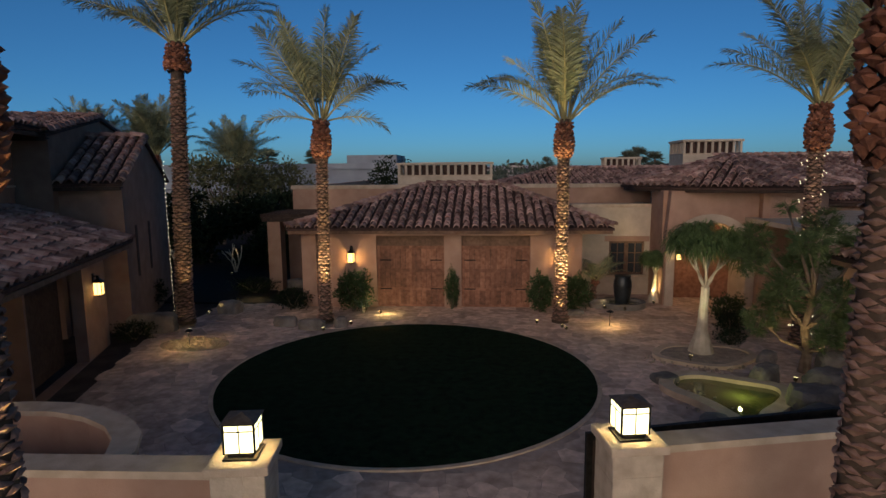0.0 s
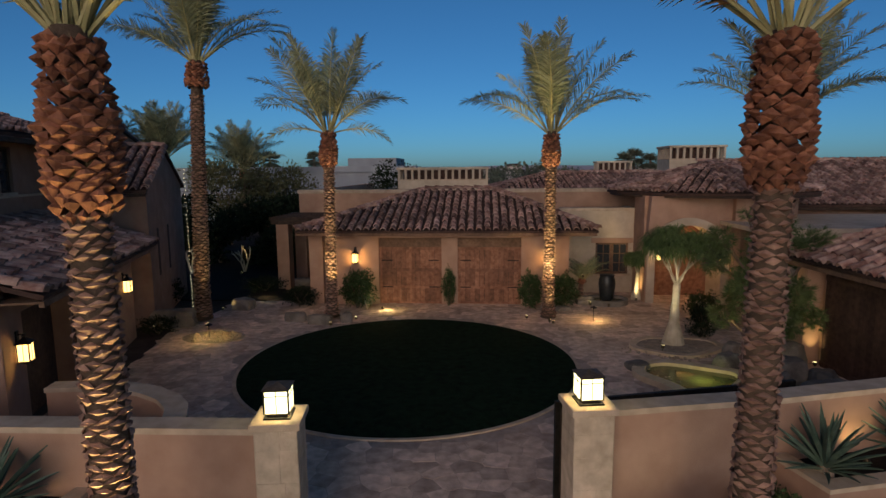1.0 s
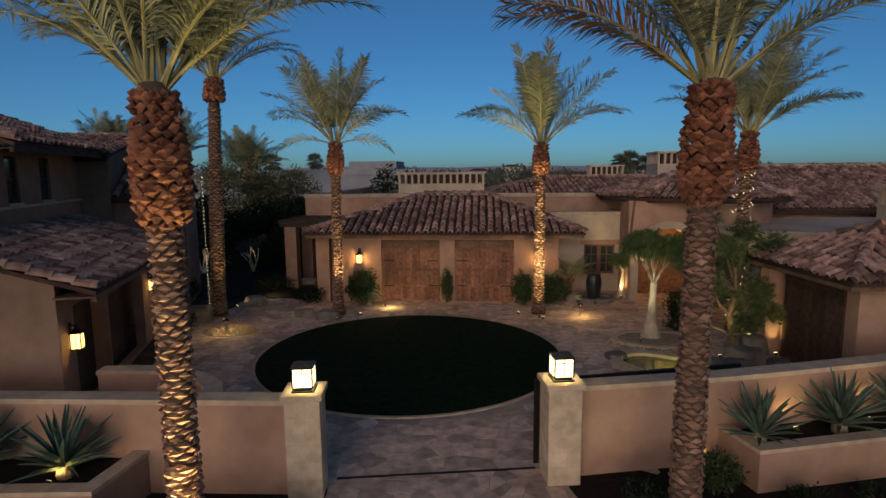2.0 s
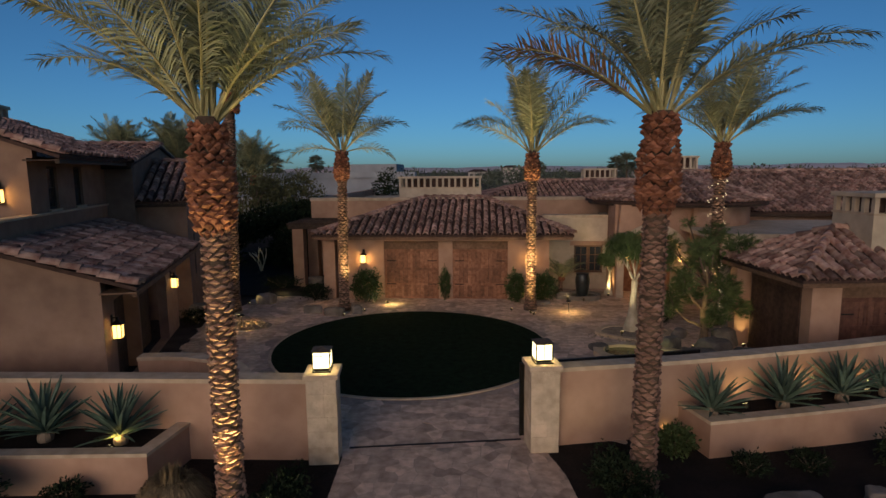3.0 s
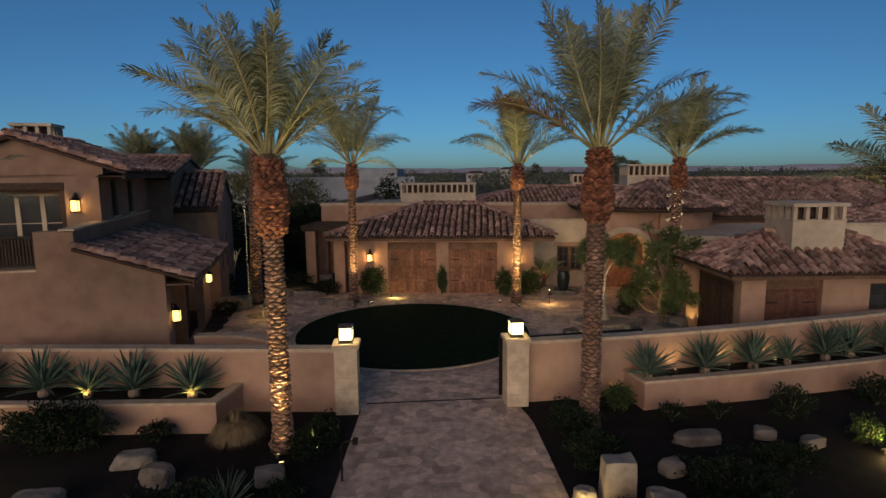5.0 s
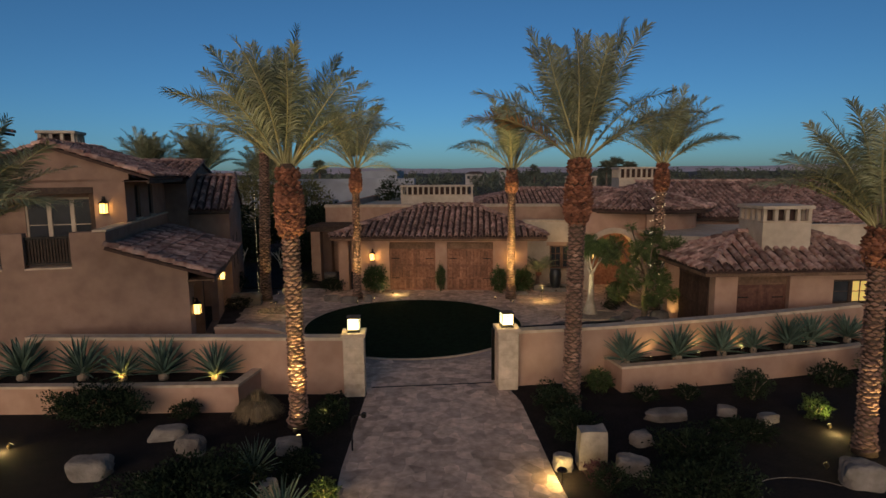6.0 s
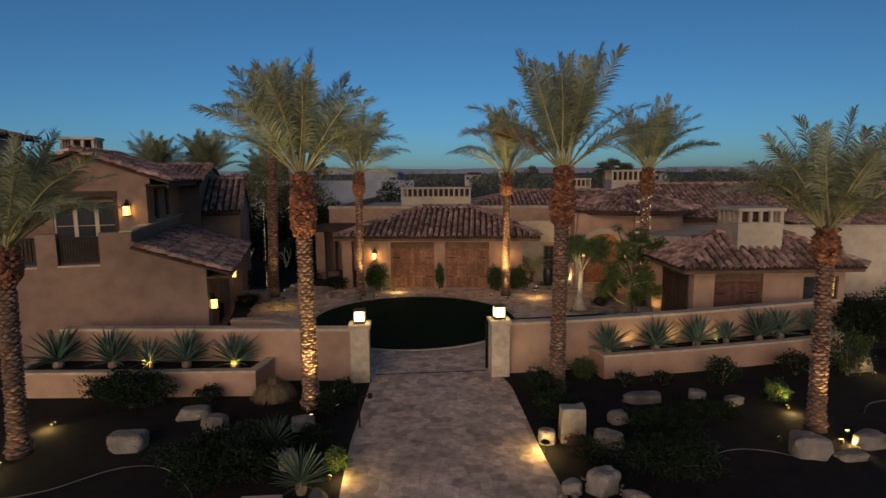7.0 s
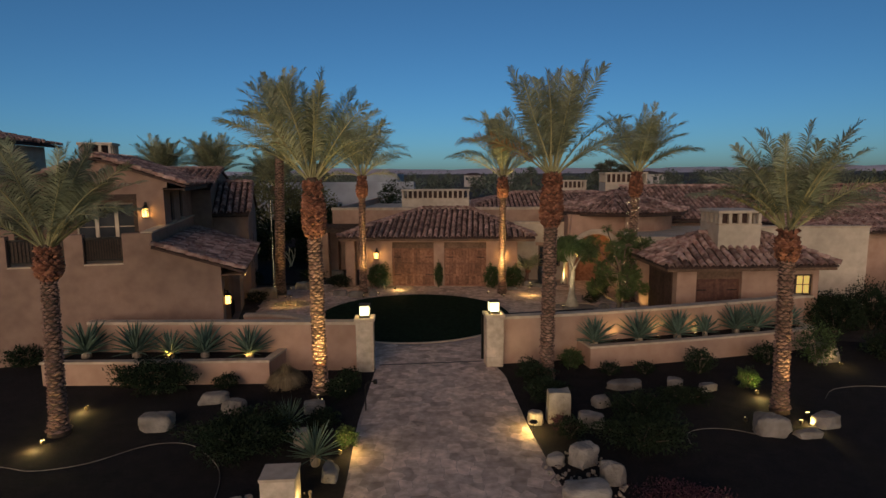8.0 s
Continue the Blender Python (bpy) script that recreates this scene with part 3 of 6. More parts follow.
gable_roof(house, 0.3, 14.0, 24.5, 30.5, 36.5, 4.1, 5.0, label="distant clay barrel-tile roof", hip=3.5)
gable_roof(house, 11.2, 40.0, 19.9, 25.6, 31.3, 3.62, 5.55, label="long clay barrel-tile roof")
part("wall", boxes((12.4, 20.6, -0.02, 40, 20.9, 3.45)), STUCCO, house)
part("fascia", boxes((11.3, 19.95, 3.40, 40, 20.05, 3.52)), DARK_WOOD, house)
part("soffit", boxes((11.3, 20.05, 3.44, 40, 20.9, 3.50)), DARK_WOOD, house)

# round entry hall with the arched portal
RC = (9.65, 19.6)
bm = bmesh.new()
N = 28
prism(bm, [(max(9.45, RC[0] + 3.35 * math.cos(2 * math.pi * k / N)), RC[1] + 3.35 * math.sin(2 * math.pi * k / N)) for k in range(N)], -0.02, 4.3)
part("entry_tower", bm, STUCCO, house, "round stucco entry hall")
for k in range(12):
    a0, a1 = 2 * math.pi * k / 12 + 0.26, 2 * math.pi * (k + 1) / 12 + 0.26
    p0 = (RC[0] + 4.25 * math.cos(a0), RC[1] + 4.25 * math.sin(a0), 4.32)
    p1 = (RC[0] + 4.25 * math.cos(a1), RC[1] + 4.25 * math.sin(a1), 4.32)
    roof(house, [p0, p1, (RC[0], RC[1], 5.42)], caps=[(p0, (RC[0], RC[1], 5.42))], singly=math.sin((a0 + a1) / 2) < 0.3)
bm = bmesh.new()
prism(bm, [(RC[0] + 4.1 * math.cos(2 * math.pi * k / N), RC[1] + 4.1 * math.sin(2 * math.pi * k / N)) for k in range(N)], 4.14, 4.22)
part("soffit", bm, DARK_WOOD, house)
# portal: a block with an arched recess
bm = bmesh.new()
cx, rad, zs = 7.85, 1.25, 1.95
outer = [(6.3, 0.0), (6.3, zs)] + [(cx - 1.55 * math.cos(a), zs + 1.42 * math.sin(a)) for a in np.linspace(0, math.pi, 17)][1:-1] + [(9.4, zs), (9.4, 0.0)]
inner = [(cx - rad, 0.0), (cx - rad, zs)] + [(cx - rad * math.cos(a), zs + 1.12 * math.sin(a)) for a in np.linspace(0, math.pi, 17)][1:-1] + [(cx + rad, zs), (cx + rad, 0.0)]
of, inf, inb = [[bm.verts.new((x, y, z)) for x, z in row] for row, y in ((outer, 16.55), (inner, 16.55), (inner, 18.0))]
back = [bm.verts.new((x, 16.62, z)) for x, z in outer]
for i in range(len(outer) - 1):
    bm.faces.new((of[i], of[i + 1], inf[i + 1], inf[i]))
    bm.faces.new((of[i], back[i], back[i + 1], of[i + 1]))
    bm.faces.new((inf[i], inf[i + 1], inb[i + 1], inb[i]))
bmesh.ops.recalc_face_normals(bm, faces=bm.faces)
part("portal", bm, STUCCO_PALE, house, "pale arched entry portal")
# tan front wall that the portal is set in
bm = bmesh.new()
n = len(outer)
edge = [(6.25, 0.0), (6.25, zs)] + [(6.25 + 5.0 * (k + 0.5) / (n - 4), 4.2) for k in range(n - 4)] + [(11.25, zs), (11.25, 0.0)]
ef, eb, hf, hb = [[bm.verts.new((x, y, z)) for x, z in row] for row, y in ((edge, 16.62), (edge, 17.0), (outer, 16.62), (outer, 17.0))]
for i in range(n - 1):
    bm.faces.new((ef[i], ef[i + 1], hf[i + 1], hf[i]))
    bm.faces.new((ef[i], eb[i], eb[i + 1], ef[i + 1]))
    bm.faces.new((hf[i], hf[i + 1], hb[i + 1], hb[i]))
bmesh.ops.recalc_face_normals(bm, faces=bm.faces)
part("wall", bm, STUCCO, house)
part("wall", boxes((6.25, 17.0, -0.02, 6.5, 18.5, 4.2)), STUCCO, house)
part("entry_door", boxes((6.6, 18.0, 0, 9.1, 18.1, 3.1)), DOOR_WOOD, house)
lamp((7.9, 17.2, 2.6), 20, (1.0, 0.55, 0.2))
GLOW_DOOR = glowing("lit_entry_glass", (1.0, 0.55, 0.14), 0.8)
window(house, pose(10.4, 16.46, 1.9), 0.5, 1.25, 1, 2, glass=GLOW_DOOR, frame_mat=DARK_WOOD, sill=False)

wall_lantern(pose(9.0, 16.44, 1.8) @ Matrix.Scale(0.6, 4), 8)
wall_lantern(pose(6.7, 16.44, 1.85) @ Matrix.Scale(0.6, 4), 8)

# covered walk beside the garage
pg = thing("pergola", I4, "stucco post pergola with a dark timber roof", "pergola")
for x, y in ((-9.05, 19.0), (-9.05, 21.5)):
    part("post", boxes((x - 0.28, y - 0.28, -0.02, x + 0.28, y + 0.28, 2.95), bevel=0.01), STUCCO, pg)
part("beam", boxes((-9.5, 18.6, 2.95, -6.1, 21.9, 3.12)), DARK_WOOD, pg)
for k in range(8):
    part("rafter", boxes((-9.6, 18.7 + 0.42 * k, 3.12, -6.0, 18.8 + 0.42 * k, 3.26)), DARK_WOOD, pg)

# ---- guest house on the east side ----
G2 = pose(9.15, 6.55, 0, 0, 0, 5.5)
gh = thing("guest_house", G2, "small stucco guest house with a clay-tile hip roof", "house")
part("wall", wall_x(0, 6.0, 0, 0.3, -0.02, 2.72, [(0.82, 2.74, 0, 2.6), (4.35, 5.75, 1.5, 2.4)]), STUCCO, gh)
part("wall", boxes((0, 0.3, -0.02, 0.3, 2.9, 2.72)), STUCCO, gh)
part("wall", boxes((0.3, 2.6, -0.02, 6.0, 2.9, 2.72)), STUCCO, gh)
part("wall", boxes((5.7, 0.3, -0.02, 6.0, 2.6, 2.72)), STUCCO, gh)
part("pier", boxes((-0.42, 3.0, -0.02, 0.1, 3.4, 2.75)), STUCCO, gh)
OAK_RED = mat("red_brown_oak_plank", (0.10, 0.045, 0.03), (0.16, 0.075, 0.05), 8, 0.8, 0.5, 40, vary=0.2)
OAK_DARK = mat("dark_oak_plank", (0.055, 0.03, 0.021), (0.10, 0.055, 0.038), 8, 0.8, 0.5, 40, vary=0.2)
side = part("side_door", boxes((-0.03, 0.42, 0, 0.0, 2.78, 2.55)), DARK_WOOD, gh, "dark stained plank door")
for k in range(14):
    part("plank", boxes((-0.055, 0.425 + 0.168 * k, 0.02, -0.03, 0.585 + 0.168 * k, 2.5)), OAK_DARK, side)
for z in (0.05, 1.2, 2.35):
    part("rail", boxes((-0.075, 0.42, z, -0.055, 2.78, z + 0.13), bevel=0.004), OAK_DARK, side)
garage_door(gh, 0.82, 2.74, 0.2, 2.6, 9, OAK_RED)
GLOW_PANE = glowing("lit_window_pane", (1.0, 0.70, 0.20), 0.25)
window(gh, pose(4.35, 0, 1.5), 0.7, 0.9, 1, 2)
window(gh, pose(5.05, 0, 1.5), 0.7, 0.9, 2, 2, glass=GLOW_PANE)
A, B, C, D = (-0.7, -0.6, 2.86), (6.4, -0.6, 2.86), (6.4, 3.6, 2.86), (-0.62, 3.6, 2.86)
R0, R1 = (1.5, 1.5, 3.92), (4.3, 1.5, 3.92)
roof(gh, [A, B, R1, R0], "clay barrel-tile hip roof", caps=[(A, R0), (B, R1), (R0, R1)])
roof(gh, [D, A, R0], caps=[(D, R0)])
roof(gh, [B, C, R1], singly=False, caps=[(C, R1)])
roof(gh, [C, D, R0, R1], singly=False)
part("fascia", boxes((-0.65, -0.55, 2.66, 6.35, -0.45, 2.77), (-0.65, -0.45, 2.66, -0.55, 3.55, 2.77)), FASCIA, gh)
part("soffit", boxes((-0.55, -0.45, 2.72, 6.35, 3.55, 2.75)), FASCIA, gh)
louvred_chimney(gh, 1.9, 3.7, 0.5, 2.1, 3.0, 5.06, 4, 4, 0.62)

ew = thing("east_wing", I4, "pale plastered flat-roofed wing behind the guest house", "house")
part("wall", boxes((13.6, 10.5, -0.02, 19.2, 10.85, 4.0)), STUCCO_PALE, ew)
part("coping", boxes((13.55, 10.45, 4.0, 19.25, 10.9, 4.1), bevel=0.015), CAP, ew)
part("wall", boxes((18.85, 10.85, -0.02, 19.2, 19, 4.0)), STUCCO_PALE, ew)
part("wall", boxes((9.0, 12.6, -0.02, 18.85, 12.9, 3.35)), STUCCO_PALE, ew)
part("flat_roof", boxes((9.0, 12.9, 3.1, 18.85, 19.8, 3.25)), STUCCO_PALE, ew)
gable_roof(ew, 17.5, 34, 11.5, 15.0, 18.5, 3.7, 4.7, hip=3.0)
part("wall", boxes((19.2, 12.3, -0.02, 33, 12.6, 3.6)), STUCCO, ew)

# ---- two-storey house on the west side ----
W2 = pose(-7.93, 3.59, 0, 0, 0, 18)
wh = thing("west_house", W2, "two-storey tan stucco house with clay-tile roofs and a balcony", "house")
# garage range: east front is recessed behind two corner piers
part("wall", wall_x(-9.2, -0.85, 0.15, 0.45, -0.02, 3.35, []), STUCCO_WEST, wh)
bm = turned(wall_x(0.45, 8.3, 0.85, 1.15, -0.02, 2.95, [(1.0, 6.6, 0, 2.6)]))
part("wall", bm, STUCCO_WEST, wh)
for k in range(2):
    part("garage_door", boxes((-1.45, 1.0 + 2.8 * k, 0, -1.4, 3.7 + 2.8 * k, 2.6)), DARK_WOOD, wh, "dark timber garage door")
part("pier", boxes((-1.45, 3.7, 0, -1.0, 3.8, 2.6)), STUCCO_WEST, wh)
# front gable wedge under the lean-to roof, and the balcony front
bm = bmesh.new()
lo = [bm.verts.new(p) for p in ((-3.15, 0.15, 3.35), (-0.85, 0.15, 3.35), (-0.85, 0.15, 3.36), (-3.15, 0.15, 4.12))]
hi = [bm.verts.new(p + Vector((0, 0.3, 0))) for p in [v.co.copy() for v in lo]]
bm.faces.new(lo)
bm.faces.new(hi[::-1])
for i in range(4):
    bm.faces.new((lo[i], hi[i], hi[(i + 1) % 4], lo[(i + 1) % 4]))
bmesh.ops.recalc_face_normals(bm, faces=bm.faces)
part("wall", bm, STUCCO_WEST, wh)
LE0, LE1, LT1, LT0 = (0.0, -0.05, 3.08), (0.0, 8.3, 3.08), (-3.15, 8.3, 4.15), (-3.15, -0.05, 4.15)
roof(wh, [LE0, LE1, LT1, LT0], "clay barrel-tile lean-to roof", caps=[(LE0, LT0)])
part("fascia", boxes((-0.12, 0.0, 2.86, -0.03, 8.25, 2.97)), FASCIA, wh)
part("soffit", boxes((-0.85, 0.0, 2.93, -0.12, 8.25, 2.97)), FASCIA, wh)
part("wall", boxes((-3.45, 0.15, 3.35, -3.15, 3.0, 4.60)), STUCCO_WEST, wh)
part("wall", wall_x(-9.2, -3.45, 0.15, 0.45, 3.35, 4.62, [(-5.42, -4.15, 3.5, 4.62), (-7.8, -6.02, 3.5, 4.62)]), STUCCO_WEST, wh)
for xa, xb in ((-5.42, -4.15), (-7.8, -6.02)):
    rl = part("balcony_rail", boxes((xa, 0.27, 4.42, xb, 0.33, 4.5)), IRON, wh)
    part("bottom_rail", boxes((xa, 0.27, 3.64, xb, 0.33, 3.7)), IRON, rl)
    for k in range(15):
        x = xa + (xb - xa) * (k + 0.5) / 15
        part("baluster", boxes((x - 0.01, 0.275, 3.7, x + 0.01, 0.295, 4.42)), IRON, rl)
    # Added board: its dark colour stands in for the shaded balcony behind.
    part("rail_panel", boxes((xa, 0.305, 3.7, xb, 0.325, 4.42)), DARK_WOOD, rl, "dark board added behind the balusters for the balcony's shade")
    part("parapet_sill", boxes((xa, 0.12, 3.5, xb, 0.48, 3.55)), CAP, wh)
part("balcony_floor", boxes((-9.2, 0.45, 3.35, -3.45, 3.0, 3.55)), CAP, wh)
part("coping", boxes((-3.5, 0.1, 4.62, -3.1, 8.9, 4.68)), CAP, wh)
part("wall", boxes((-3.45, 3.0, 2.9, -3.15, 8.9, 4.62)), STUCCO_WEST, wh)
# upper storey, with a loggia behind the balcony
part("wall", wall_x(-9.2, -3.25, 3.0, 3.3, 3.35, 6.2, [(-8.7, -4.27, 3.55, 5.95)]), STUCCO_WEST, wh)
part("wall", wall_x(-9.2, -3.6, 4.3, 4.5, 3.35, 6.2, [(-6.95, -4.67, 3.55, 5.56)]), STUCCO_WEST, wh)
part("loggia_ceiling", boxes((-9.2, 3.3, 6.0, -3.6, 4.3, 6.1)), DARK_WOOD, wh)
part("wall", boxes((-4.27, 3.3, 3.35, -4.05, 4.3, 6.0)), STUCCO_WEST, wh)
for k in range(3):
    window(wh, pose(-6.95 + 0.76 * k, 4.25, 3.55), 0.76, 2.01, 1, 2, frame_mat=STUCCO_PALE, sill=False)
part("loggia_post", boxes((-4.43, 3.03, 3.55, -4.27, 3.2, 5.95), bevel=0.01), DARK_WOOD, wh, "dark timber post")
part("loggia_beam", boxes((-8.7, 2.97, 5.72, -4.27, 3.2, 5.95), bevel=0.01), DARK_WOOD, wh, "dark timber beam")
bm = turned(wall_x(3.3, 9.4, 3.25, 3.55, 4.5, 6.25, [(4.2, 4.9, 4.75, 6.0), (6.2, 6.9, 4.75, 6.0)]))
part("wall", bm, STUCCO_WEST, wh)
for v in (4.2, 6.2):
    window(wh, pose(-3.25, v, 4.75, 0, 0, 90), 0.7, 1.25, 1, 2)
UE0, UE1, UT1, UT0 = (-2.33, 2.7, 6.27), (-2.33, 9.2, 6.27), (-5.6, 9.2, 7.42), (-5.6, 2.7, 7.42)
roof(wh, [UE0, UE1, UT1, UT0], "clay barrel-tile upper roof", caps=[(UE0, UT0)])
roof(wh, [(-9.6, 9.2, 6.02), (-9.6, 2.7, 6.02), UT0, UT1], singly=False, caps=[(UT0, UT1)])
part("fascia", boxes((-2.48, 2.75, 6.05, -2.38, 9.2, 6.17)), DARK_WOOD, wh)
part("soffit", boxes((-3.25, 2.75, 6.12, -2.48, 9.2, 6.16)), DARK_WOOD, wh)
bm = bmesh.new()
tri_ = [(-9.0, 6.0), (-3.1, 6.2), (-3.1, 6.42), (-5.6, 7.3), (-9.0, 6.1)]
a = [bm.verts.new((x, 3.0, z)) for x, z in tri_]
b = [bm.verts.new((x, 3.3, z)) for x, z in tri_]
bm.faces.new(a)
bm.faces.new(b[::-1])
for i in range(5):
    bm.faces.new((a[i], b[i], b[(i + 1) % 5], a[(i + 1) % 5]))
bmesh.ops.recalc_face_normals(bm, faces=bm.faces)
part("gable", bm, STUCCO_WEST, wh)
louvred_chimney(wh, -8.4, -6.95, 9.8, 11.1, 6.3, 8.36, 3, 3, 0.6)
# rear cross-gabled block with the small roof
def cross_block(u0, u1, v0, vr, v1, ze, zr, over=0.35):
    part("wall", boxes((u0, v0, -0.02, u1 - 0.35, v0 + 0.3, ze + 0.05)), STUCCO_WEST, wh)
    bm = bmesh.new()
    pts = [(v0, -0.02), (v1, -0.02), (v1, ze + 0.05), (vr, zr - 0.02), (v0, ze + 0.05)]
    a = [bm.verts.new((u1 - 0.35, y, z)) for y, z in pts]
    b = [bm.verts.new((u1, y, z)) for y, z in pts]
    bm.faces.new(a[::-1])
    bm.faces.new(b)
    for i in range(5):
        bm.faces.new((a[i], a[(i + 1) % 5], b[(i + 1) % 5], b[i]))
    bmesh.ops.recalc_face_normals(bm, faces=bm.faces)
    part("gable_wall", bm, STUCCO_WEST, wh, "tan plastered gable wall")
    sl = (zr - ze) / (vr - v0)
    E0, E1 = (u0, v0 - over, ze - sl * over + 0.1), (u1 + 0.1, v0 - over, ze - sl * over + 0.1)
    T0, T1 = (u0, vr, zr + 0.1), (u1 + 0.1, vr, zr + 0.1)
    roof(wh, [E0, E1, T1, T0], caps=[(E1, T1), (T0, T1)])
    roof(wh, [(u1 + 0.1, v1 + over, E0[2]), (u0, v1 + over, E0[2]), T0, T1], singly=False)
    part("fascia", boxes((u0, v0 - over + 0.03, E0[2] - 0.2, u1 + 0.05, v0 - over + 0.1, E0[2] - 0.09), (u0, v0 - over + 0.1, E0[2] - 0.14, u1 + 0.05, v0, E0[2] - 0.1)), DARK_WOOD, wh)


cross_block(-2.3, -0.55, 9.55, 12.4, 15.2, 4.75, 6.1)
cross_block(-9.6, -2.3, 9.2, 13.8, 18.4, 6.1, 6.9)
for v in (10.6, 12.2):
    part("niche", boxes((-0.56, v, 1.6, -0.535, v + 0.22, 3.3)), DARK_WOOD, wh)
wall_lantern(W2 @ pose(-0.72, 7.35, 1.85, 0, 0, 90))
wall_lantern(W2 @ pose(-0.72, 0.72, 1.87, 0, 0, 90))
wall_lantern(W2 @ pose(-3.95, 2.87, 5.2))
# square tower at the far end
tw = thing("stone_tower", pose(-19.0, 3.4, 0, 0, 0, 12), "pale plastered tower with a tiled cap", "tower")
part("wall", boxes((-2.5, 0, -0.02, 1.3, 4, 8.0)), STUCCO_PALE, tw)
roof(tw, [(-3.0, -0.5, 8.05), (1.8, -0.5, 8.05), (-0.6, 2.0, 8.7)], singly=False)
roof(tw, [(1.8, -0.5, 8.05), (1.8, 4.5, 8.05), (-0.6, 2.0, 8.7)], singly=False)
roof(tw, [(-3.0, 4.5, 8.05), (-3.0, -0.5, 8.05), (-0.6, 2.0, 8.7)], singly=False)


# ---- date palms ----
def frond_mesh(length, start, bend, seed, pairs=68):
    """A pinnate frond in the xz plane: start is its rise in degrees at the foot, bend how far it bows over."""
    rng = random.Random(seed)
    bm = bmesh.new()
    n = 14
    pts, ang, p = [], radians(start), Vector((0, 0, 0))
    angs = []
    for i in range(n + 1):
        pts.append(p.copy())
        angs.append(ang)
        p = p + Vector((math.cos(ang), 0, math.sin(ang))) * length / n
        ang -= radians(bend) / n * (0.4 + 1.3 * i / n)
    tube(bm, pts, [0.032 * (1 - i / n) ** 0.8 + 0.004 for i in range(n + 1)], 5)
    stalk = len(bm.faces)
    for k in range(pairs):
        s = 0.2 + 0.8 * (k + rng.uniform(-0.3, 0.3)) / pairs
        f = min(max(s, 0.0), 0.999) * n
        i = int(f)
        o = pts[i].lerp(pts[i + 1], f - i)
        d = Vector((math.cos(angs[i]), 0, math.sin(angs[i])))
        up = Vector((-d.z, 0, d.x))
        size = 0.80 * min(1, (s - 0.12) / 0.22) * (1 - 0.62 * max(0, (s - 0.55) / 0.45)) * rng.uniform(0.85, 1.12) * length / 3.4
        for side in (-1, 1):
            fwd = rng.uniform(0.55, 0.85) if s < 0.85 else rng.uniform(1.2, 1.9)
            q = (Vector((0, side, 0)) + d * fwd + up * rng.uniform(0.0, 0.6)).normalized()
            wv = q.cross(up).normalized() * 0.0145 * length / 3.4 + up * rng.uniform(-0.006, 0.006)
            mid = o + q * size * 0.5 + Vector((0, 0, -0.01))
            tip = o + q * size + Vector((0, 0, -0.16 * size - rng.uniform(0, 0.07)))
            a, b, c, e, t = [bm.verts.new(v) for v in (o - wv * 0.6, o + wv * 0.6, mid + wv, mid - wv, tip)]
            bm.faces.new((a, b, c, e))
            bm.faces.new((e, c, t))
    me = bpy.data.meshes.new("frond")
    bm.normal_update()
    bm.to_mesh(me)
    bm.free()
    me.materials.append(FROND)
    me.materials.append(RACHIS)
    me.polygons.foreach_set("material_index", [1 if i < stalk else 0 for i in range(len(me.polygons))])
    return me


# start, bend
FRONDS = [frond_mesh(3.5, 84, 14, 1), frond_mesh(3.6, 78, 30, 2), frond_mesh(3.5, 68, 42, 3), frond_mesh(3.5, 56, 52, 4),
          frond_mesh(3.4, 44, 62, 5), frond_mesh(3.3, 58, 92, 6), frond_mesh(2.4, 20, 80, 7)]
DRY = FRONDS[4].copy()
DRY.materials[0] = FROND_DRY


def scale_mesh(name, material):
    """One leaf base, 2 wide and 1 tall: a plate that stands out from the trunk at its top."""
    bm = bmesh.new()
    pts = [(0, -0.05, -0.5), (-1, 0, 0.05), (1, 0, 0.05), (-0.62, 0.75, 0.12), (0.62, 0.75, 0.12), (0, 1.05, 0.2), (0, -0.2, 0.6), (0, 0.62, -0.12)]
    bot, lf, rt, tl, tr, lip, bk, belly = [bm.verts.new(p) for p in pts]
    for f in ((bot, lf, tl, belly), (bot, belly, tr, rt), (belly, tl, lip), (belly, lip, tr), (lf, bk, tl), (rt, tr, bk), (tl, bk, lip), (lip, bk, tr)):
        bm.faces.new(f)
    bmesh.ops.recalc_face_normals(bm, faces=bm.faces)
    me = bpy.data.meshes.new(name)
    bm.to_mesh(me)
    bm.free()
    me.materials.append(material)
    return me


SCAR_MESH, BOOT_MESH = scale_mesh("leaf_scar", SCAR), scale_mesh("boot", BOOT)
PALM_JOBS = []


def scales(axis, r_of, z0, z1, step, count, out, tall, rng):
    """Where the leaf bases of a stretch of trunk sit: staggered rings of poses."""
    k, z, found = 0, z0, []
    while z < z1:
        r = r_of(z)
        for i in range(count):
            a = 360 * (i + 0.5 * (k % 2) + rng.uniform(-0.08, 0.08)) / count
            dz = rng.uniform(-0.025, 0.025)
            ax = axis(z)
            m = pose(ax[0], ax[1], z + dz, 0, 0, a - 90) @ pose(0, r, 0, rng.uniform(-14, 12), rng.uniform(-13, 13), rng.uniform(-10, 10))
            found.append(m @ Matrix.Diagonal((math.pi * r / count * rng.uniform(0.95, 1.35), out * rng.uniform(0.6, 1.35), tall * rng.uniform(0.75, 1.2), 1)))
        z += step * rng.uniform(0.95, 1.05)
        k += 1
    return found


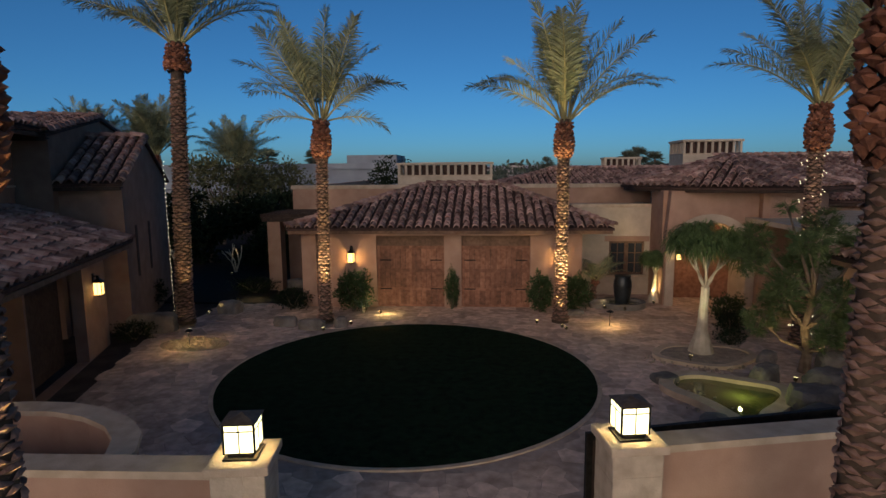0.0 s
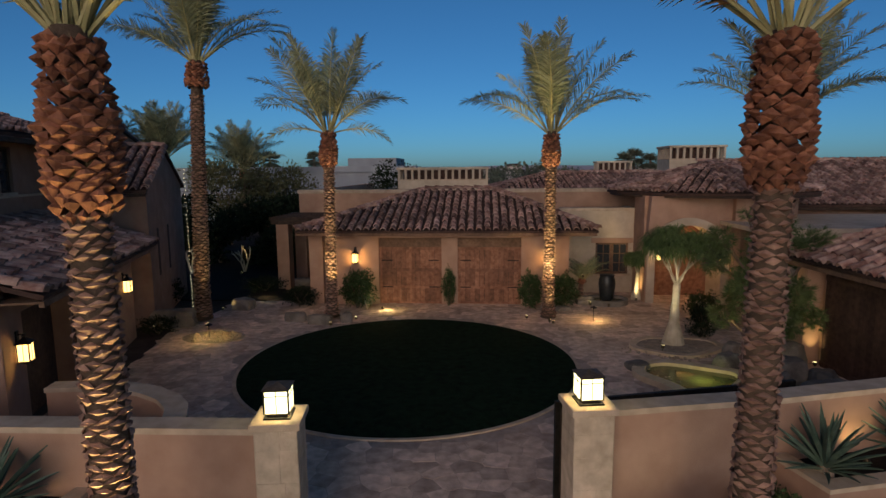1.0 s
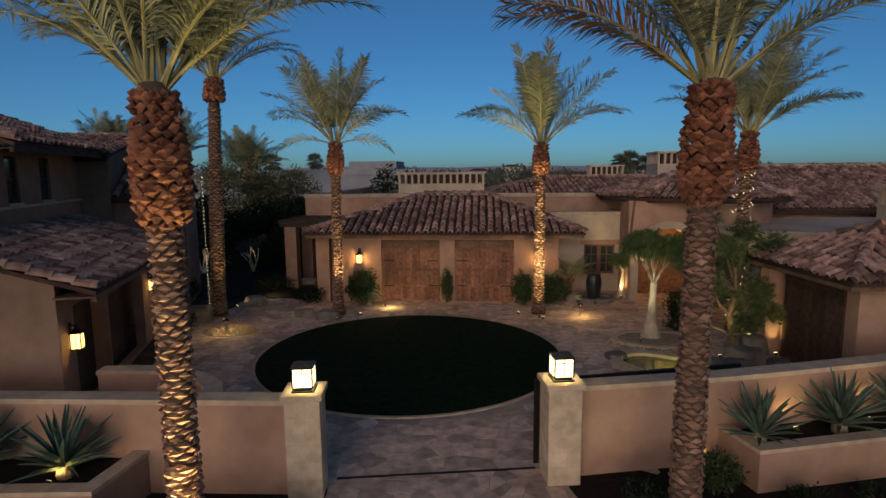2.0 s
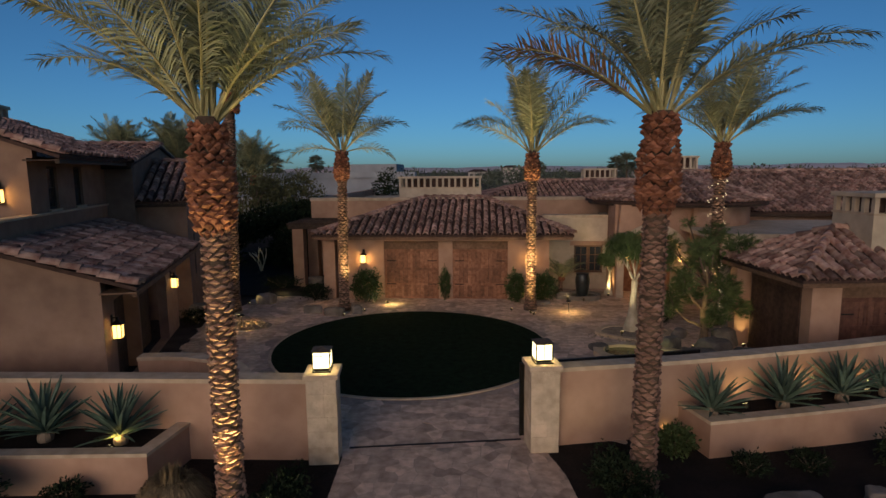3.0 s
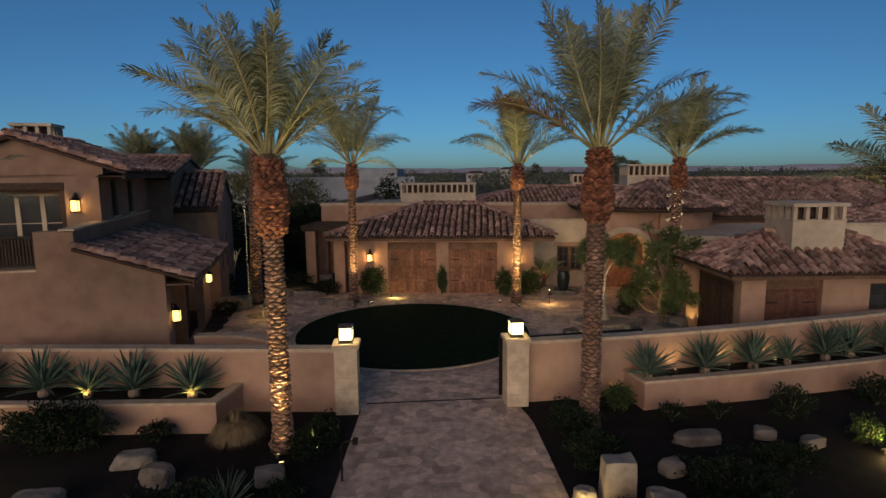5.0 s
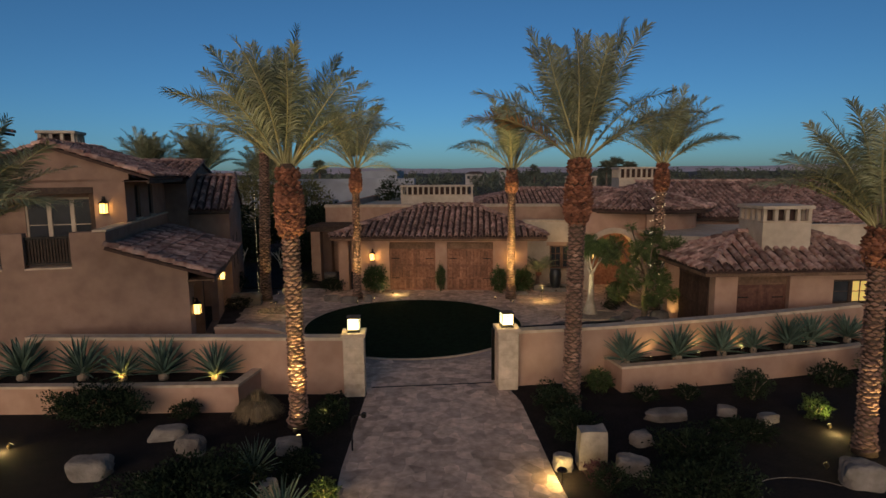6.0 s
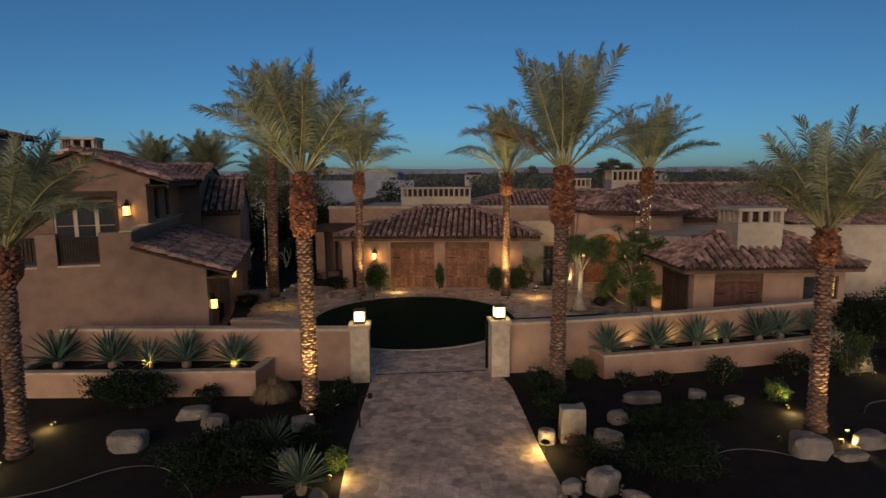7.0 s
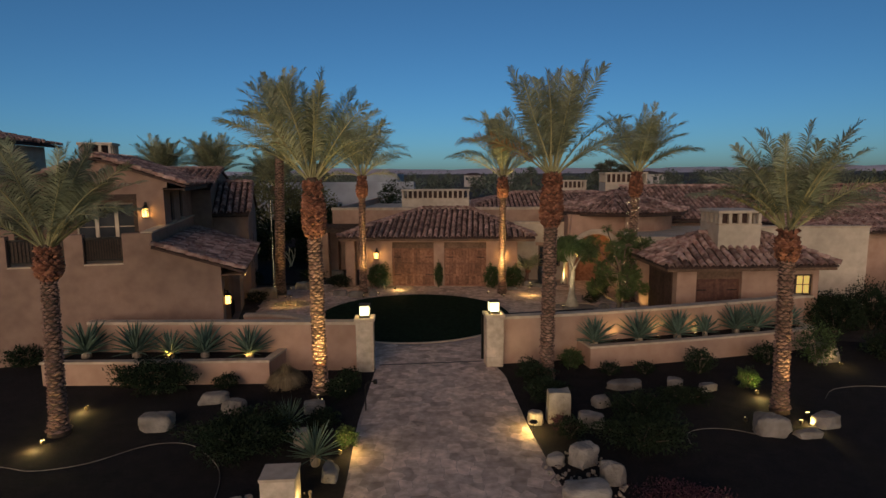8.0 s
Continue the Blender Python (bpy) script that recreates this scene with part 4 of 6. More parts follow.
def lay_scales():
    for parent, name, me, found, singly in PALM_JOBS:
        one = found[-300:] if singly else []
        rest = found[: len(found) - len(one)]
        for m in one:
            piece(name, me, parent, m)
        if rest:
            bm = bmesh.new()
            src = [v.co.copy() for v in me.vertices]
            faces = [tuple(p.vertices) for p in me.polygons]
            for m in rest:
                vs = [bm.verts.new(m @ c) for c in src]
                for f in faces:
                    bm.faces.new([vs[n] for n in f])
            tagged(part(name + "_rest", bm, me.materials[0], parent), kind="stuff")


def palm(base, top, r0, r1, boot, rb, crown, seed, label, size=1.0, sides=(), step=0.085, waist=False, near=False, out=0.048):
    """A date palm: base and top of the trunk, its radii, the length and radius of the ring of cut boots, and the crown's fronds:
    crown gives how many of each of the first six kinds; sides adds (turn, kind) fronds of their own."""
    rng = random.Random(seed)
    t = thing("date_palm", pose(*base), label, "palm tree", "date palms")
    dx, dy, h = top[0] - base[0], top[1] - base[1], top[2] - base[2]
    axis = lambda z: (dx * (z / h) ** 1.2 if z > 0 else 0, dy * (z / h) ** 1.2 if z > 0 else 0)
    zb = h - boot

    def radius(z):
        f = z / h
        r = r0 + (r1 - r0) * f + 0.10 * max(0, 1 - z / 0.6) ** 2
        return r

    def boot_radius(z):
        f = min(max((z - zb) / boot, 0), 1)
        return r1 + (rb - r1) * (math.sin(math.pi * min(1, f * 1.15 + 0.08)) ** 0.7 if f < 0.8 else 0.62 - 1.6 * (f - 0.8)) if f > 0 else r1

    bm = bmesh.new()
    zs = [h * i / 24 for i in range(25)]
    tube(bm, [(*axis(z), z) for z in zs], [radius(z) * 0.97 for z in zs], 14)
    part("trunk", bm, TRUNK, t, smooth=True)
    PALM_JOBS.append((t, "leaf_scar", SCAR_MESH, scales(axis, radius, 0.12, zb, step, 7, out, step * 0.95, rng), near))
    PALM_JOBS.append((t, "boot", BOOT_MESH, scales(axis, boot_radius, zb + (0.25 if waist else 0.0), h - 0.08, 0.08, 11, 0.07, 0.14, rng), True))
    todo = []
    n = sum(crown)
    i = 0
    for kind, many in enumerate(crown):
        for j in range(many):
            todo.append((i * 137.5 + rng.uniform(-18, 18), FRONDS[kind], rng.uniform(0.88, 1.08)))
            i += 1
    for turn, kind in sides:
        todo.append((turn, DRY if kind == "dry" else FRONDS[kind], 1.0))
    ax = axis(h)
    for turn, me, k in todo:
        m = pose(ax[0], ax[1], h - 0.12, 0, 0, turn) @ pose(0.10, 0, 0, rng.uniform(-25, 25), 0, 0) @ Matrix.Scale(k * size, 4)
        piece("frond", me, t, m)
    return t


LIT = "tall date palm with a scaly trunk lit gold from below"
palm((-3.9, -0.62, 0), (-3.94, -0.55, 6.6), 0.205, 0.185, 1.75, 0.325, (8, 7, 5, 2, 1, 0), 11, LIT, 0.86, [(180, 4), (165, 3), (10, 4), (-5, 5), (25, 3), (200, 3)], near=True, out=0.038)
palm((3.15, 0.75, 0), (3.25, 0.85, 6.72), 0.21, 0.185, 1.7, 0.33, (10, 6, 2, 0, 0, 0), 12, "tall date palm with a scaly trunk and some dry fronds", 0.92, [(0, 4), (8, 3), (-14, 4), (180, 4), (170, 3), (195, "dry"), (215, 4)], near=True, out=0.038)
palm((-5.5, 13.7, 0.1), (-5.42, 13.7, 6.66), 0.19, 0.16, 1.25, 0.29, (6, 7, 4, 1, 1, 0), 13, LIT, 0.92, [(180, 5), (0, 5), (165, 4), (15, 6), (190, 6)], near=True)
palm((2.24, 14.2, 0), (2.26, 14.2, 6.56), 0.19, 0.165, 1.2, 0.29, (7, 8, 4, 0, 0, 0), 14, LIT, 0.97, [(180, 5), (0, 5), (170, 5), (-10, 4), (195, 4), (12, 4)], near=True)
palm((-10.05, 13.2, 0.1), (-9.75, 13.3, 9.0), 0.25, 0.2, 1.1, 0.36, (4, 6, 6, 4, 2, 1), 15, "very tall date palm with a waisted crown base", 0.95, [(180, 4), (0, 5), (20, 4), (160, 4)], waist=True)
palm((8.7, 12.1, 0), (8.9, 12.3, 6.75), 0.21, 0.175, 1.3, 0.31, (5, 6, 6, 3, 2, 0), 16, "date palm wound with small lights", 0.95, [(0, 4), (180, 4), (20, 3), (-20, 4)])
palm((9.38, -1.4, 0), (9.2, -1.5, 5.2), 0.18, 0.16, 0.9, 0.28, (4, 6, 6, 4, 2, 1), 17, LIT, 0.8, [(0, 4), (180, 4), (15, 3), (165, 4), (200, 5)])
palm((-10.0, -3.7, 0), (-9.9, -3.6, 5.0), 0.19, 0.165, 0.9, 0.29, (4, 6, 6, 4, 2, 1), 18, LIT, 0.8, [(0, 4), (180, 4), (10, 5), (-20, 4), (165, 4)])


# ---- garden ----
AGAVE = mat("blue_green_agave", (0.055, 0.09, 0.064), (0.12, 0.165, 0.118), 5, 0.55, 0.15, 40, vary=0.2)
AGAVE_BASE = mat("agave_stump", (0.22, 0.17, 0.12), (0.34, 0.26, 0.18), 9, 0.9, 0.5, 30)
ROCK = mat("pale_boulder", (0.15, 0.125, 0.10), (0.29, 0.25, 0.205), 2.6, 0.92, 0.8, 14, vary=0.15, stain=0.25)
ROCK_DARK = mat("grey_pond_boulder", (0.10, 0.09, 0.08), (0.2, 0.18, 0.155), 2.6, 0.9, 0.8, 14, vary=0.2, stain=0.3)
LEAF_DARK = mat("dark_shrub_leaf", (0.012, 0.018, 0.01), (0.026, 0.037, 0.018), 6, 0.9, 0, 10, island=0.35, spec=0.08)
LEAF = mat("green_shrub_leaf", (0.035, 0.055, 0.02), (0.075, 0.10, 0.036), 6, 0.8, 0, 10, island=0.35, spec=0.12)
LEAF_FINE = mat("feathery_tree_leaf", (0.075, 0.115, 0.035), (0.16, 0.20, 0.07), 4, 0.8, 0, 10, island=0.3, spec=0.12)
LEAF_STRAW = mat("straw_grass", (0.17, 0.12, 0.06), (0.26, 0.19, 0.10), 6, 0.9, 0, 10, island=0.3)
LEAF_RED = mat("purple_ground_cover", (0.045, 0.016, 0.022), (0.09, 0.034, 0.04), 6, 0.8, 0, 10, island=0.4)
# Far leaves are lightened in colour in place of haze.
LEAF_FAR = mat("hazed_tree_leaf", (0.06, 0.075, 0.055), (0.11, 0.12, 0.085), 0.6, 0.9, 0, 10, island=0.35)
LEAF_OLIVE = mat("olive_tree_leaf", (0.075, 0.08, 0.032), (0.12, 0.115, 0.05), 2, 0.8, 0, 10, island=0.3)
BARK_PALE = mat("pale_smooth_bark", (0.40, 0.34, 0.25), (0.56, 0.48, 0.37), 5, 0.85, 0.4, 30)
BARK = mat("brown_bark", (0.10, 0.07, 0.05), (0.19, 0.14, 0.10), 7, 0.95, 0.6, 30)
BRASS = mat("aged_brass", (0.05, 0.038, 0.022), (0.10, 0.075, 0.04), 20, 0.45, 0.2, 60, metal=0.8)
LENS = glowing("uplight_lens", (1.0, 0.74, 0.32), 3.0)
BEAD = glowing("string_light_bulb", (1.0, 0.78, 0.45), 3.5)
GRAVEL = mat("tan_gravel", (0.22, 0.17, 0.125), (0.36, 0.29, 0.22), 30, 0.95, 0.8, 80)
WATER = mat("pond_water", (0.05, 0.06, 0.018), (0.085, 0.09, 0.028), 3, 0.06, 0.12, 9, spec=0.5)


def agave_leaf(seed, length=0.86, width=0.125):
    bm = bmesh.new()
    rng = random.Random(seed)
    n = 6
    rows = []
    for i in range(n + 1):
        s = i / n
        w = width * (0.55 + 1.1 * s - 1.65 * s * s + 0.02) if s < 0.98 else 0.003
        z = -0.10 * s * s * length
        rows.append([bm.verts.new(p) for p in ((length * s, -w / 2, z + w * 0.28), (length * s, 0, z - 0.014), (length * s, w / 2, z + w * 0.28))])
    for i in range(n):
        for k in range(2):
            bm.faces.new((rows[i][k], rows[i + 1][k], rows[i + 1][k + 1], rows[i][k + 1]))
    me = bpy.data.meshes.new("leaf")
    bm.normal_update()
    bm.to_mesh(me)
    bm.free()
    me.materials.append(AGAVE)
    return me


AGAVE_LEAF = agave_leaf(1)
YUCCA_LEAF = agave_leaf(2, 0.8, 0.055)


def agave(x, y, z, size, seed, label="blue-green agave rosette with sword-shaped leaves", leaf=None, many=44, group="agaves along the wall"):
    rng = random.Random(seed)
    t = thing("agave", pose(x, y, z), label, "agave", group)
    bm = bmesh.new()
    tube(bm, [(0, 0, -0.03), (0, 0, 0.08), (0, 0, 0.2), (0, 0, 0.28)], [0.11 * size, 0.14 * size, 0.12 * size, 0.05], 10)
    part("stump", bm, AGAVE_BASE, t)
    for i in range(many):
        f = i / many
        rise = 84 - 74 * f + rng.uniform(-7, 7)
        k = size * (0.82 + 0.28 * math.sin(math.pi * min(1, f + 0.15))) * rng.uniform(0.9, 1.08)
        m = pose(0, 0, 0.16 + 0.1 * (1 - f), 0, 0, i * 137.5 + rng.uniform(-10, 10)) @ pose(0.03, 0, 0, rng.uniform(-12, 12), -rise, 0) @ Matrix.Scale(k, 4)
        piece("leaf", leaf or AGAVE_LEAF, t, m)
    return t


for k, (x, y, s) in enumerate(((-12.2, 0.5, 1.2), (-10.5, 0.6, 1.12), (-9.3, 0.56, 0.86), (-8.2, 0.72, 1.08), (-6.65, 0.68, 1.0))):
    agave(x, y, 0.62, s, 60 + k)
for k, (x, y, s) in enumerate(((5.0, 2.42, 0.95), (6.68, 2.95, 1.02), (8.18, 3.43, 1.02), (9.3, 3.8, 0.7), (10.6, 4.25, 1.0), (11.5, 4.6, 1.0), (12.9, 5.05, 0.85))):
    agave(x, y, 0.62, s, 70 + k)
agave(-4.0, -3.3, 0.0, 0.78, 80, "spiky narrow-leaved yucca rosette beside pale rocks", YUCCA_LEAF, 60, "yuccas")
agave(-2.8, -5.0, 0.05, 0.88, 81, "spiky narrow-leaved yucca rosette beside pale rocks", YUCCA_LEAF, 64, "yuccas")
agave(-4.55, 15.15, 0.0, 0.5, 82, "small variegated agave beside the garage wall", YUCCA_LEAF, 30, "small agaves")


def rock(x, y, w, d, h, turn, seed, material=None, label="pale weathered boulder half sunk in the mulch", group="boulders", z=0.0):
    bm = bmesh.new()
    bmesh.ops.create_icosphere(bm, subdivisions=4, radius=1.0)
    rng = random.Random(seed)
    off = Vector((rng.uniform(-9, 9), rng.uniform(-9, 9), rng.uniform(-9, 9)))
    cuts = [Vector((rng.gauss(0, 1), rng.gauss(0, 1), rng.gauss(0, 0.5))).normalized() for _ in range(5)]
    for v in bm.verts:
        p = v.co.copy()
        p /= (abs(p.x) ** 5 + abs(p.y) ** 5 + abs(p.z) ** 5) ** 0.2
        for c in cuts:
            e = p.dot(c) - 0.98
            if e > 0:
                p -= c * e * 0.95
        p *= 1 + 0.11 * noise.noise(p * 1.5 + off) + 0.05 * noise.noise(p * 4 + off) + 0.025 * noise.noise(p * 9 + off)
        v.co = Vector((p.x * w * 0.42, p.y * d * 0.42, max(p.z, -0.35) * h * 0.58 + h * 0.2))
    return tagged(part("boulder", bm, material or ROCK, None, m=pose(x, y, z, 0, 0, turn)), label, "boulder", group)


for k, r in enumerate(((-7.6, -3.25, 1.05, 0.7, 0.55, 8), (-5.98, -2.1, 0.85, 0.6, 0.45, -12), (-6.9, -1.45, 1.0, 0.6, 0.35, 20), (-3.45, -3.9, 0.45, 0.6, 0.45, 0),
                       (-3.7, -2.0, 0.7, 0.5, 0.4, 15), (2.5, -2.45, 0.5, 0.45, 0.42, 10), (5.5, 0.2, 1.35, 0.55, 0.3, 12),
                       (7.15, 0.5, 0.55, 0.45, 0.3, -20), (8.0, 0.15, 0.7, 0.45, 0.26, 30), (8.5, -2.75, 1.0, 0.7, 0.62, -5), (10.15, -2.25, 0.85, 0.6, 0.42, 24),
                       (9.35, -2.9, 0.8, 0.45, 0.22, 8), (3.4, -4.55, 0.75, 0.6, 0.62, 40), (3.9, -5.3, 0.62, 0.55, 0.55, 5), (3.2, -6.0, 1.2, 0.7, 0.4, 8), (2.75, -4.6, 0.5, 0.4, 0.3, 0),
                       (4.5, -1.2, 0.65, 0.5, 0.35, 30), (3.95, -2.5, 0.85, 0.6, 0.42, -10), (13.2, 3.2, 1.2, 0.8, 0.75, 15), (-2.35, -5.4, 0.45, 0.8, 0.3, 10),
                       (-4.0, -6.6, 0.35, 0.3, 0.2, 0), (-3.6, -6.9, 0.3, 0.3, 0.18, 30))):
    rock(*r, 90 + k)
# upright cut stone beside the drive
bm = boxes((-0.31, -0.2, -0.05, 0.31, 0.2, 0.86))
bmesh.ops.subdivide_edges(bm, edges=bm.edges, cuts=5, use_grid_fill=True)
for v in bm.verts:
    v.co *= 1 + 0.05 * noise.noise(v.co * 2.2)
    v.co.x *= 1 - 0.10 * v.co.z
    v.co.z += 0.05 * v.co.x if v.co.z > 0.8 else 0
tagged(part("standing_stone", bm, ROCK, None, m=pose(3.12, -2.3, 0, 0, 0, 4)), "upright pale slab of rock beside the driveway", "standing stone")
# low stone post at the street end
mb = thing("stone_post", pose(-2.98, -6.75, 0, 0, 0, 8), "low pale limestone block post with a lit side", "stone post")
part("block", boxes((-0.34, -0.3, -0.05, 0.34, 0.3, 0.78), bevel=0.02), STONE, mb)
part("top_slab", boxes((-0.36, -0.32, 0.78, 0.36, 0.32, 0.84), bevel=0.012), CAP, mb)

# small loose stones among the boulders
bm = bmesh.new()
rng = random.Random(3)
for cx, cy, rx, ry, n in ((3.3, -5.2, 0.9, 1.2, 140), (-3.0, -6.6, 1.0, 0.5, 70), (5.2, 10.4, 1.3, 0.9, 120), (-8.7, 11.2, 0.9, 0.6, 100), (4.4, 7.6, 0.5, 1.2, 50)):
    for _ in range(n):
        a, r = rng.uniform(0, 6.28), math.sqrt(rng.random())
        s = rng.uniform(0.025, 0.075)
        m = pose(cx + rx * r * math.cos(a), cy + ry * r * math.sin(a), s * 0.4 + 0.01, rng.uniform(0, 360), rng.uniform(0, 360), 0) @ Matrix.Diagonal((s, s * 0.8, s * 0.6, 1))
        bmesh.ops.create_icosphere(bm, subdivisions=1, radius=1.0, matrix=m)
tagged(part("cobbles", bm, GRAVEL), "scattered small tan cobbles", "cobbles", kind="stuff")


def leaves(bm, rng, c, rx, ry, rz, n, size, lean=0.0):
    """n small leaves in a lumpy shell round c."""
    off = Vector((rng.uniform(-50, 50), rng.uniform(-50, 50), 0))
    for _ in range(n):
        d = Vector((rng.gauss(0, 1), rng.gauss(0, 1), rng.gauss(0, 1))).normalized()
        k = (0.72 + 0.55 * noise.noise(d * 2.1 + off)) * rng.uniform(0.55, 1.08)
        p = Vector((c[0] + d.x * rx * k, c[1] + d.y * ry * k, c[2] + d.z * rz * k))
        if p.z < 0.0:
            p.z = rng.uniform(0, 0.12)
        q = (d + Vector((rng.gauss(0, 0.7), rng.gauss(0, 0.7), rng.gauss(0.2, 0.6)))).normalized()
        s = q.orthogonal().normalized()
        s = s * math.cos(rng.random() * 6) + q.cross(s) * math.sin(rng.random() * 6)
        s = s.normalized()
        ln = size * rng.uniform(0.7, 1.4)
        w = ln * 0.24
        vs = [bm.verts.new(v) for v in (p, p + q * ln * 0.5 + s * w, p + q * ln, p + q * ln * 0.5 - s * w)]
        bm.faces.new(vs)


def shrub(x, y, rx, ry, h, n, size, material, label, seed, category="shrub", z=0.0, group=""):
    rng = random.Random(seed)
    t = thing("shrub", pose(x, y, z), label, category, group)
    bm = bmesh.new()
    for k in range(6):
        a = k * 1.05 + rng.uniform(-0.3, 0.3)
        tip = (rx * 0.6 * math.cos(a), ry * 0.6 * math.sin(a), h * rng.uniform(0.55, 0.8))
        tube(bm, [(0, 0, -0.02), (tip[0] * 0.4, tip[1] * 0.4, tip[2] * 0.5), tip], [0.03, 0.02, 0.008], 5)
    part("stem", bm, BARK, t)
    bm = bmesh.new()
    leaves(bm, rng, (0, 0, h * 0.5), rx, ry, h * 0.55, int(n * 3.4), size * 0.75)
    part("crown", bm, material, t)
    return t


DARK = "dark rounded shrub in the mulch bed"
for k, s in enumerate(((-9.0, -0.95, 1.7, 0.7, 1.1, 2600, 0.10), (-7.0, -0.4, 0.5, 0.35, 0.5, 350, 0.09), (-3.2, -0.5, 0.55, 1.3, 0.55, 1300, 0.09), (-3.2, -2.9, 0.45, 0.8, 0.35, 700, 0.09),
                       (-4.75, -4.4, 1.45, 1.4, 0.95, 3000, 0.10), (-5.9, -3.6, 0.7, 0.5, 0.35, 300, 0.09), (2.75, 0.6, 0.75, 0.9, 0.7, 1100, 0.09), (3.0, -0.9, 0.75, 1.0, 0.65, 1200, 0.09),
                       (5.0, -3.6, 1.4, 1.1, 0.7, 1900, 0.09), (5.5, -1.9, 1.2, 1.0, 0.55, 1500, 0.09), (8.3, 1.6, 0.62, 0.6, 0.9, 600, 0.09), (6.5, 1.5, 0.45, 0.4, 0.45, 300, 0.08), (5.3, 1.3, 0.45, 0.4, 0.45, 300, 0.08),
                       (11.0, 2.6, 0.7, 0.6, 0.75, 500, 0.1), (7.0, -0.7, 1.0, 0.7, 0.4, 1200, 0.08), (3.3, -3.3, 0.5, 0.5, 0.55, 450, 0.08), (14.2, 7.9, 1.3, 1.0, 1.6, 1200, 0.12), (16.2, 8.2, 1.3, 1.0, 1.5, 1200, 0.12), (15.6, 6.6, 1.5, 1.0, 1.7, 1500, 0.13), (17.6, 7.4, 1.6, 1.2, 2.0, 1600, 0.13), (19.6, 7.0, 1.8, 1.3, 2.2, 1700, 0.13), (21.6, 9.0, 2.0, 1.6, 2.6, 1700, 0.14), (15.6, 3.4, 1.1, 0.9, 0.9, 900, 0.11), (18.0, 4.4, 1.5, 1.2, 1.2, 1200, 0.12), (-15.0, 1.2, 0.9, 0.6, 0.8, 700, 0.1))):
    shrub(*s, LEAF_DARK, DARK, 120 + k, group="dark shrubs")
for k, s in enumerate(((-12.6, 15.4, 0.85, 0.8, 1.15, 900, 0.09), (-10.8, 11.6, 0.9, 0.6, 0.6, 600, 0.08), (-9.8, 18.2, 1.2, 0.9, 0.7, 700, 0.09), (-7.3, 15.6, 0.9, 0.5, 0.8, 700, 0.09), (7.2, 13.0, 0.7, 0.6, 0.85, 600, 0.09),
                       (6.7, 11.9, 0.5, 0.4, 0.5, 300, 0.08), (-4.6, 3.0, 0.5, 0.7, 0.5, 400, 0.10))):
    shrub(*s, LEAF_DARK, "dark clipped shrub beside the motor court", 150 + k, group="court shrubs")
for k, s in enumerate(((-4.95, 15.3, 0.75, 0.5, 1.55, 1300, 0.12), (1.7, 15.4, 0.5, 0.45, 1.45, 800, 0.12), (2.95, 15.7, 0.65, 0.5, 1.35, 900, 0.12), (7.6, 14.2, 0.7, 0.6, 1.0, 700, 0.1), (4.15, 2.05, 0.5, 0.45, 0.65, 600, 0.10), (12.6, 2.6, 0.9, 0.8, 1.6, 600, 0.11), (-3.9, 2.9, 0.5, 0.5, 0.75, 350, 0.16))):
    shrub(*s, LEAF, "loose green shrub against the stucco wall", 160 + k, group="green shrubs")
shrub(-1.42, 15.82, 0.3, 0.2, 1.5, 900, 0.08, LEAF, "clipped green column shrub between the garage doors", 170)


def grass_clump(x, y, r, h, n, material, label, seed):
    """Thin blades that rise from one crown and arch outwards."""
    rng = random.Random(seed)
    bm = bmesh.new()
    for _ in range(n):
        a, lean = rng.uniform(0, 6.28), rng.random() ** 0.7
        d = Vector((math.cos(a), math.sin(a), 0))
        p0 = d * rng.uniform(0, 0.14)
        ln = h * rng.uniform(0.7, 1.1)
        p1 = p0 + d * r * 0.62 * lean + Vector((0, 0, ln * (0.75 - 0.18 * lean)))
        p2 = p0 + d * r * lean * rng.uniform(0.85, 1.15) + Vector((0, 0, ln * (1.0 - 0.78 * lean)))
        w = Vector((-d.y, d.x, 0)) * 0.011
        vs = [bm.verts.new(v) for v in (p0 - w, p0 + w, p1 + w, p1 - w, p2)]
        bm.faces.new(vs[:4])
        bm.faces.new((vs[3], vs[2], vs[4]))
    return tagged(part("grass_clump", bm, material, None, m=pose(x, y, 0)), label, "grass")


grass_clump(-5.05, -0.4, 0.6, 0.85, 4500, LEAF_STRAW, "straw-coloured clump of ornamental grass in the mulch", 171)
shrub(-2.3, -4.05, 0.32, 0.32, 0.55, 500, 0.07, LEAF, "small shrub lit yellow from below", 172)
shrub(9.3, 0.35, 0.42, 0.42, 0.65, 600, 0.08, LEAF, "small shrub lit yellow from below", 173)
shrub(5.2, -6.2, 1.4, 0.9, 0.28, 1500, 0.06, LEAF_RED, "low purple-leaved ground cover with tiny flowers", 174, "ground cover")
shrub(3.15, -3.0, 0.4, 0.4, 0.5, 500, 0.06, LEAF_RED, "reddish shrub lit by a garden light", 175)

